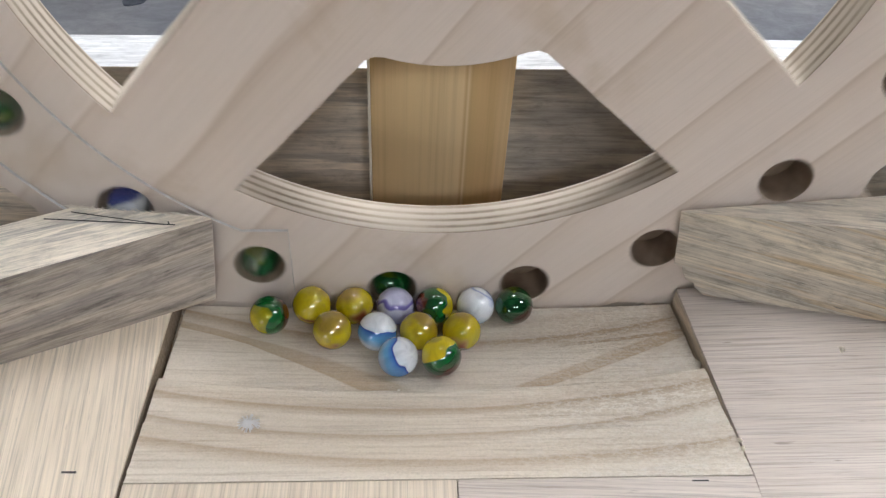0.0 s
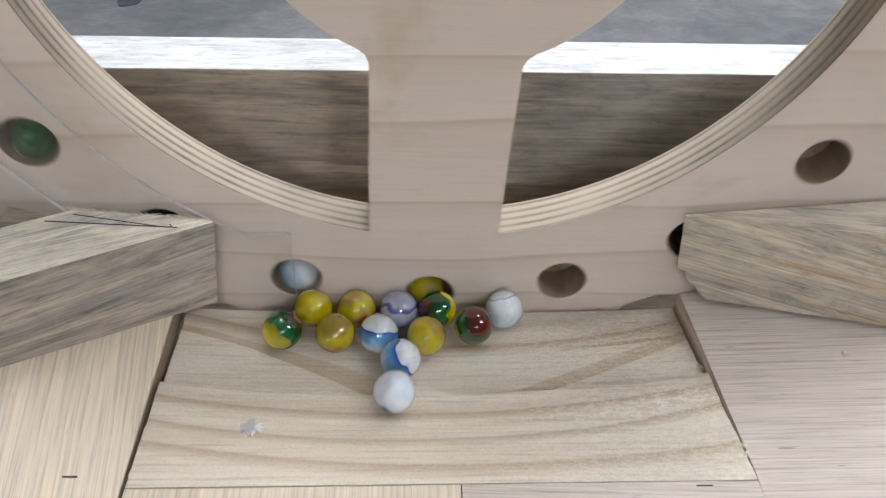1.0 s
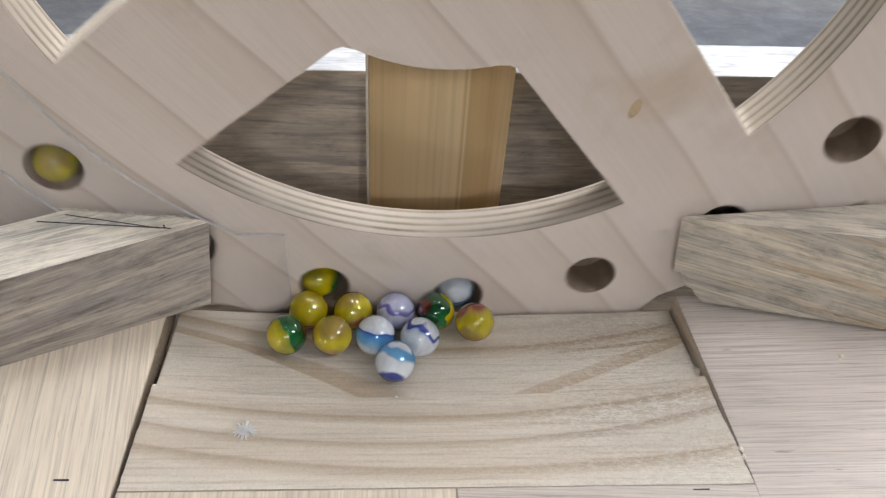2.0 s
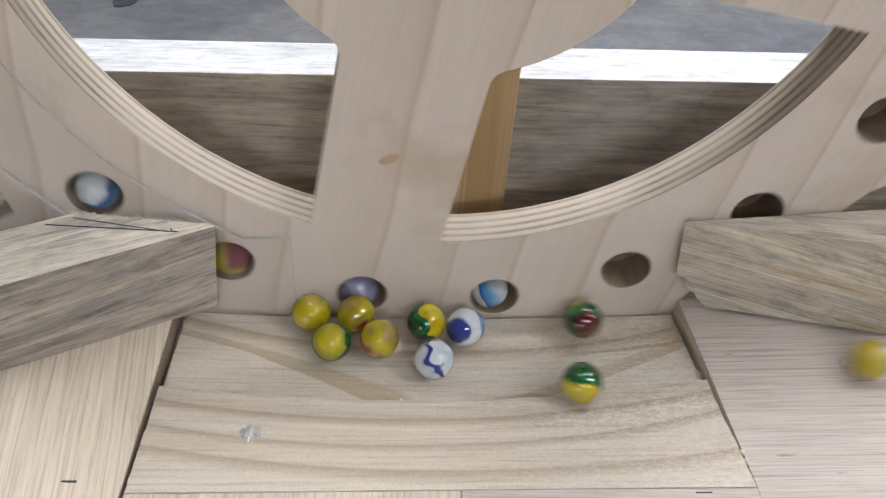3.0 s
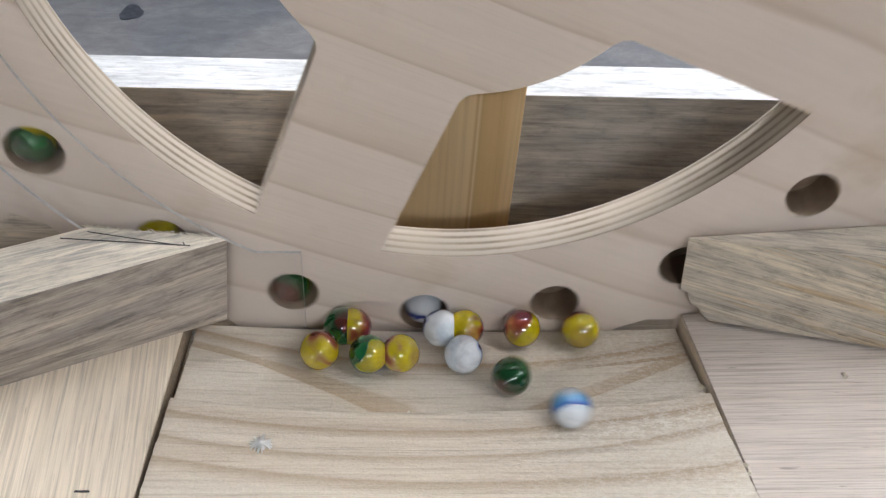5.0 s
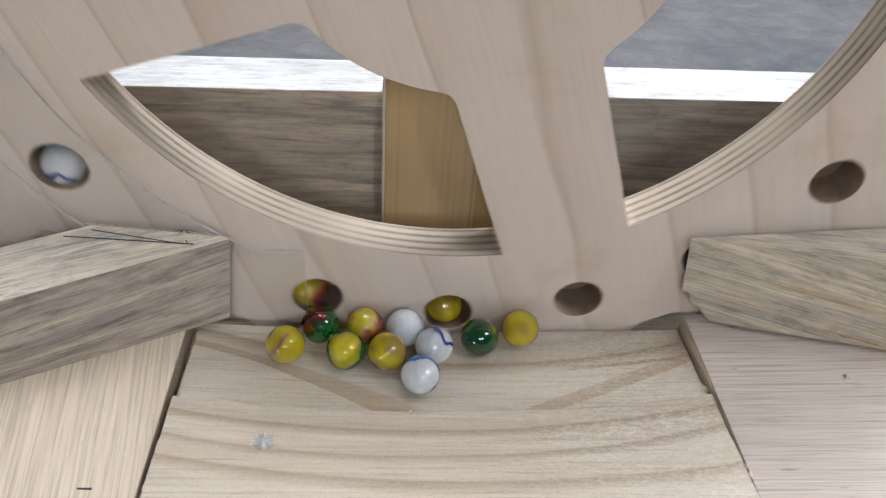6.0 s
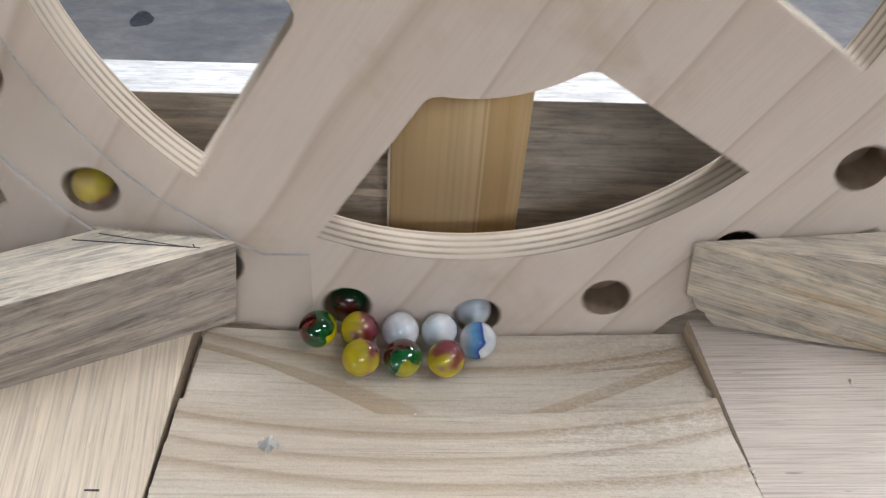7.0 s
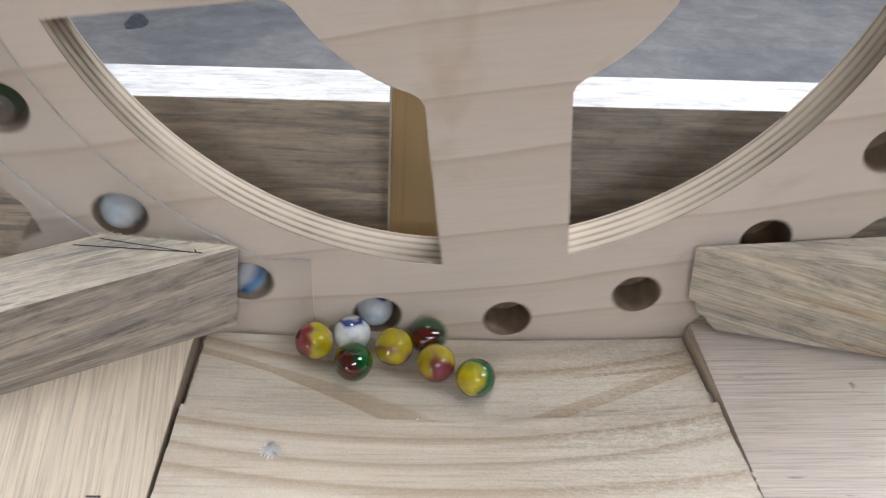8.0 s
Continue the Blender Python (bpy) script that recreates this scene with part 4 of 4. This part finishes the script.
    rolls(MARBLES["D"], [(0, -0.0175, -0.0084), (0.2, -0.0174, -0.0084), (0.4, -0.0175, -0.0084), (0.6, -0.0175, -0.0088), (0.8, -0.0159, -0.0084), (1, -0.0172, -0.0084), (1.2, -0.0153, -0.0084), (1.4, -0.0173, -0.0084), (1.6, -0.0162, -0.0084), (1.8, -0.0164, -0.0084), (2, -0.0163, -0.0084), (2.2, -0.0167, -0.0084), (2.4, -0.0165, -0.0084), (2.58, 0.0146, -0.0084)], 2.63)
    rolls(MARBLES["E"], [(0, -0.0009, -0.0084), (0.2, -0.0007, -0.0084), (0.4, 0.0001, -0.0084), (0.6, -0.0011, -0.0088), (0.8, 0.0008, -0.0084), (1, -0.0007, -0.0084), (1.2, 0.0010, -0.0084), (1.4, -0.0008, -0.0084), (1.6, 0.0002, -0.0084), (1.8, 0.0001, -0.0084), (2, 0.0004, -0.0084), (2.2, 0.0002, -0.0084), (2.8, -0.0067, -0.0091), (3.3, -0.0032, -0.0187), (3.5, -0.0040, -0.0094), (3.7, -0.0066, -0.0084), (3.9, -0.0116, -0.0084), (4, -0.0164, -0.0084), (4.2, -0.0182, -0.0084), (4.4, -0.0221, -0.0084), (4.5, -0.0247, -0.0084), (4.7, -0.0295, -0.0084), (5.2, -0.0503, -0.0084), (5.8, -0.0519, -0.0084), (6, -0.0544, -0.0084), (6.2, -0.0557, -0.0084), (6.4, -0.0542, -0.0084), (6.6, -0.0528, -0.0084), (6.8, -0.0554, -0.0084), (7, -0.0577, -0.0090), (7.2, -0.0585, -0.0144), (7.5, -0.0518, -0.0243), (7.7, -0.0428, -0.0246), (8, -0.0426, -0.0247)], None)
    rolls(MARBLES["F"], [(0, 0.0166, -0.0084), (0.2, 0.0170, -0.0084), (0.4, 0.0175, -0.0084), (0.45, 0.0227, -0.0084)], 0.52)
    rolls(MARBLES["G"], [(0, 0.0331, -0.0084), (0.06, 0.0331, -0.0084)], 0.13)
    rolls(MARBLES["H"], [(0, -0.0433, -0.0229), (0.2, -0.0432, -0.0239), (0.4, -0.0435, -0.0226), (0.6, -0.0429, -0.0240), (0.8, -0.0420, -0.0226), (1, -0.0430, -0.0226), (1.2, -0.0405, -0.0238), (1.4, -0.0407, -0.0236), (1.6, -0.0415, -0.0227), (1.8, -0.0412, -0.0231), (2, -0.0420, -0.0228), (2.2, -0.0428, -0.0225), (3.3, -0.0204, -0.0227), (3.5, -0.0202, -0.0179), (3.7, -0.0198, -0.0181), (3.9, -0.0206, -0.0220), (4, -0.0214, -0.0239), (4.2, -0.0183, -0.0247), (4.4, -0.0108, -0.0234), (4.5, -0.0108, -0.0244), (4.7, -0.0142, -0.0234), (5.8, -0.0249, -0.0239), (6, -0.0259, -0.0230), (6.2, -0.0216, -0.0247), (6.4, -0.0198, -0.0247), (6.6, -0.0169, -0.0247), (6.8, -0.0078, -0.0233), (7, -0.0034, -0.0246), (7.2, 0.0030, -0.0235), (7.35, 0.0077, -0.0152), (7.5, 0.0074, -0.0085), (7.7, 0.0006, -0.0084), (7.8, -0.0048, -0.0111), (8, -0.0082, -0.0245)], None)
    rolls(MARBLES["I"], [(0, -0.0249, -0.0234), (0.2, -0.0250, -0.0232), (0.4, -0.0257, -0.0226), (0.6, -0.0246, -0.0236), (0.8, -0.0242, -0.0225), (1, -0.0253, -0.0226), (1.2, -0.0232, -0.0227), (1.4, -0.0221, -0.0240), (1.6, -0.0231, -0.0232), (1.8, -0.0230, -0.0233), (2, -0.0247, -0.0224), (2.2, -0.0248, -0.0226), (2.5, -0.0185, -0.0157), (2.8, 0.0095, -0.0111), (2.94, 0.0192, -0.0084)], 3.0)
    rolls(MARBLES["J"], [(0, -0.0079, -0.0232), (0.2, -0.0079, -0.0230), (0.4, -0.0086, -0.0223), (0.6, -0.0077, -0.0238), (0.8, -0.0069, -0.0228), (1, -0.0060, -0.0238), (1.2, 0.0003, -0.0247), (1.4, 0.0085, -0.0220), (1.6, 0.0121, -0.0202), (1.8, 0.0117, -0.0200), (2, 0.0166, -0.0146), (2.2, 0.0168, -0.0084)], 2.29)
    rolls(MARBLES["K"], [(0, 0.0098, -0.0233), (0.2, 0.0096, -0.0230), (0.4, 0.0096, -0.0227), (0.6, 0.0173, -0.0130), (0.8, 0.0172, -0.0084), (0.84, 0.0165, -0.0084)], 0.9)
    rolls(MARBLES["L"], [(0, -0.0164, -0.0374), (0.2, -0.0163, -0.0371), (0.4, -0.0168, -0.0364), (0.6, -0.0161, -0.0384), (0.8, -0.0153, -0.0368), (1, -0.0165, -0.0364), (1.05, -0.0056, -0.0404), (1.1, 0.0045, -0.0496), (1.2, 0.0273, -0.0593), (1.3, 0.0390, -0.0276), (1.4, 0.0394, -0.0084), (1.5, 0.0366, -0.0084), (1.6, 0.0334, -0.0084), (1.8, 0.0232, -0.0084), (1.86, 0.0261, -0.0084)], 1.93)
    rolls(MARBLES["N"], [(0, 0.0009, -0.0370), (0.2, 0.0009, -0.0368), (0.4, 0.0006, -0.0364), (0.6, 0.0095, -0.0297), (0.8, 0.0108, -0.0234), (1, 0.0142, -0.0178), (1.2, 0.0165, -0.0136), (1.4, 0.0175, -0.0084), (1.48, 0.0200, -0.0084)], 1.57)
    rolls(MARBLES["W1"], [(0.3, 0.1541, -0.0788), (0.4, 0.1266, -0.0786), (0.5, 0.1058, -0.0688), (0.6, 0.0749, -0.0531), (0.7, 0.0535, -0.0292), (0.8, 0.0336, -0.0124), (0.9, 0.0296, -0.0084), (1, 0.0277, -0.0084), (1.1, 0.0300, -0.0084)], 1.2)
    rolls(MARBLES["W2"], [(0.7, -0.1400, -0.0997), (0.8, -0.1050, -0.0856), (0.9, -0.0655, -0.0694), (1, -0.0189, -0.0557), (1.06, -0.0211, -0.0448), (1.2, -0.0122, -0.0352), (1.4, -0.0064, -0.0289), (1.6, -0.0052, -0.0238), (1.8, -0.0058, -0.0236), (2, -0.0065, -0.0232), (2.2, -0.0078, -0.0227), (3.3, -0.0018, -0.0363), (3.5, -0.0138, -0.0347), (3.7, -0.0135, -0.0346), (3.9, -0.0030, -0.0279), (4, -0.0049, -0.0326), (4.2, 0.0015, -0.0245), (4.4, 0.0076, -0.0237), (4.5, 0.0084, -0.0208), (4.7, 0.0087, -0.0244), (5.3, 0.0013, -0.0228), (5.8, -0.0074, -0.0223), (6, -0.0060, -0.0189), (6.2, -0.0070, -0.0158), (6.4, -0.0044, -0.0149), (6.6, -0.0014, -0.0115), (6.8, -0.0010, -0.0084), (7, -0.0055, -0.0084), (7.2, -0.0078, -0.0084), (7.5, -0.0131, -0.0084), (7.7, -0.0167, -0.0084), (7.8, -0.0209, -0.0084)], 7.88)
    rolls(MARBLES["W3"], [(1.4, 0.1442, -0.0774), (1.5, 0.1149, -0.0330), (1.6, 0.0812, -0.0118), (1.7, 0.0458, -0.0246), (1.8, 0.0173, -0.0363), (1.9, -0.0043, -0.0397), (2, -0.0167, -0.0367), (2.2, -0.0181, -0.0378), (2.6, -0.0148, -0.0412), (3, 0.0109, -0.0155), (3.3, 0.0096, -0.0084)], 3.4)
    rolls(MARBLES["G2"], [(2.7, 0.1658, -0.0626), (2.85, 0.0975, -0.0512), (3, 0.0537, -0.0493), (3.3, 0.0227, -0.0444), (3.4, 0.0217, -0.0223), (3.5, 0.0201, -0.0084), (3.65, 0.0141, -0.0084), (3.72, 0.0134, -0.0084)], 3.78)
    rolls(MARBLES["K2"], [(3, 0.1683, -0.0460), (3.15, 0.0886, -0.0816), (3.3, 0.0470, -0.0651), (3.4, 0.0251, -0.0383), (3.5, 0.0094, -0.0207), (3.7, 0.0027, -0.0218), (3.9, 0.0047, -0.0135), (4, 0.0001, -0.0084), (4.2, -0.0013, -0.0084), (4.4, -0.0042, -0.0084), (4.5, -0.0073, -0.0084), (4.7, -0.0049, -0.0084), (5.1, 0.0119, -0.0084), (5.45, 0.0148, -0.0084)], 5.55)
    rolls(MARBLES["G3"], [(2.6, 0.1721, -0.0363), (2.8, 0.1207, -0.0305), (3.1, 0.0472, -0.0084), (3.3, 0.0543, -0.0084), (3.4, 0.0610, -0.0110), (3.5, 0.0638, -0.0171), (3.6, 0.0589, -0.0154), (3.7, 0.0478, -0.0117), (3.8, 0.0322, -0.0093), (3.9, 0.0206, -0.0084), (4, 0.0173, -0.0084), (4.2, 0.0160, -0.0084), (4.4, 0.0135, -0.0084), (4.45, 0.0115, -0.0084)], 4.5)
    rolls(MARBLES["Y"], [(3.5, 0.1646, -0.0644), (3.6, 0.1431, -0.0548), (3.7, 0.1199, -0.0431), (3.8, 0.0828, -0.0229), (3.9, 0.0407, -0.0087), (4, 0.0347, -0.0084), (4.08, 0.0331, -0.0084)], 4.15)
    rolls(MARBLES["Z1"], [(4.1, 0.1494, -0.0209), (4.2, 0.1115, -0.0093), (4.3, 0.0477, -0.0084), (4.4, 0.0298, -0.0087), (4.5, 0.0252, -0.0084), (4.7, 0.0123, -0.0084), (5.2, -0.0079, -0.0084), (5.8, -0.0171, -0.0084), (6, -0.0185, -0.0084), (6.2, -0.0216, -0.0084), (6.4, -0.0198, -0.0084), (6.6, -0.0175, -0.0084), (6.8, -0.0186, -0.0084), (7, -0.0226, -0.0084), (7.2, -0.0251, -0.0084), (7.5, -0.0304, -0.0084), (7.7, -0.0340, -0.0084), (8, -0.0438, -0.0084)], None)
    rolls(MARBLES["Z2"], [(4.2, 0.1462, -0.0945), (4.3, 0.0985, -0.0707), (4.4, 0.0716, -0.0330), (4.5, 0.0429, -0.0105), (4.7, 0.0294, -0.0084), (4.8, 0.0246, -0.0084)], 4.86)
    rolls(MARBLES["Z3"], [(4.4, 0.1512, -0.0925), (4.5, 0.1735, -0.0346), (4.6, 0.1653, -0.0426), (4.7, 0.1529, -0.0473), (4.85, 0.0941, -0.0566), (5.1, 0.0218, -0.0478), (5.4, -0.0077, -0.0374), (5.8, -0.0132, -0.0377), (6, -0.0122, -0.0354), (6.2, -0.0048, -0.0320), (6.4, -0.0032, -0.0312), (6.6, 0.0011, -0.0276), (6.8, 0.0146, -0.0133), (7, 0.0107, -0.0137), (7.2, 0.0093, -0.0084), (7.3, 0.0190, -0.0084)], 7.36)
    rolls(MARBLES["Y2"], [(4.4, 0.1750, -0.0390), (4.5, 0.1502, -0.0240), (4.6, 0.1122, -0.0085), (4.7, 0.0606, -0.0141), (4.85, 0.0347, -0.0084), (5.1, 0.0280, -0.0084)], 5.2)
    rolls(MARBLES["Y3"], [(4.4, 0.0974, -0.1008), (4.5, 0.0906, -0.0874), (4.6, 0.1167, -0.0268), (4.7, 0.1267, -0.0177), (4.85, 0.0859, -0.0128), (5.1, 0.0444, -0.0084), (5.4, 0.0030, -0.0084), (5.8, 0.0011, -0.0084), (5.9, 0.0002, -0.0084)], 6.0)
    rolls(MARBLES["Dg"], [(4.6, -0.0975, -0.0154), (4.7, -0.0356, -0.0546), (4.85, -0.0002, -0.0502), (5.1, 0.0349, -0.0232), (5.4, 0.0307, -0.0084), (5.8, 0.0176, -0.0084), (6, 0.0134, -0.0137), (6.2, 0.0076, -0.0084), (6.4, 0.0114, -0.0084), (6.6, 0.0146, -0.0084), (6.63, 0.0148, -0.0084)], 6.69)
    rolls(MARBLES["Y5"], [(5.5, 0.1693, -0.0335), (5.65, 0.0832, -0.0084), (5.8, 0.0389, -0.0084), (6, 0.0316, -0.0084), (6.2, 0.0240, -0.0084), (6.24, 0.0247, -0.0084)], 6.31)
    rolls(MARBLES["V1"], [(6.4, 0.2021, -0.0286), (6.5, 0.1641, -0.0268), (6.6, 0.1359, -0.0157), (6.7, 0.1088, -0.0084), (6.8, 0.0667, -0.0084), (6.9, 0.0282, -0.0084)], 7.0)
    rolls(MARBLES["G5"], [(7.2, 0.1778, -0.0249), (7.3, 0.1152, -0.0141), (7.4, 0.0528, -0.0084), (7.5, 0.0452, -0.0130), (7.6, 0.0279, -0.0084), (7.7, 0.0169, -0.0084), (7.85, 0.0095, -0.0084), (8, -0.0110, -0.0084)], None)


motions()
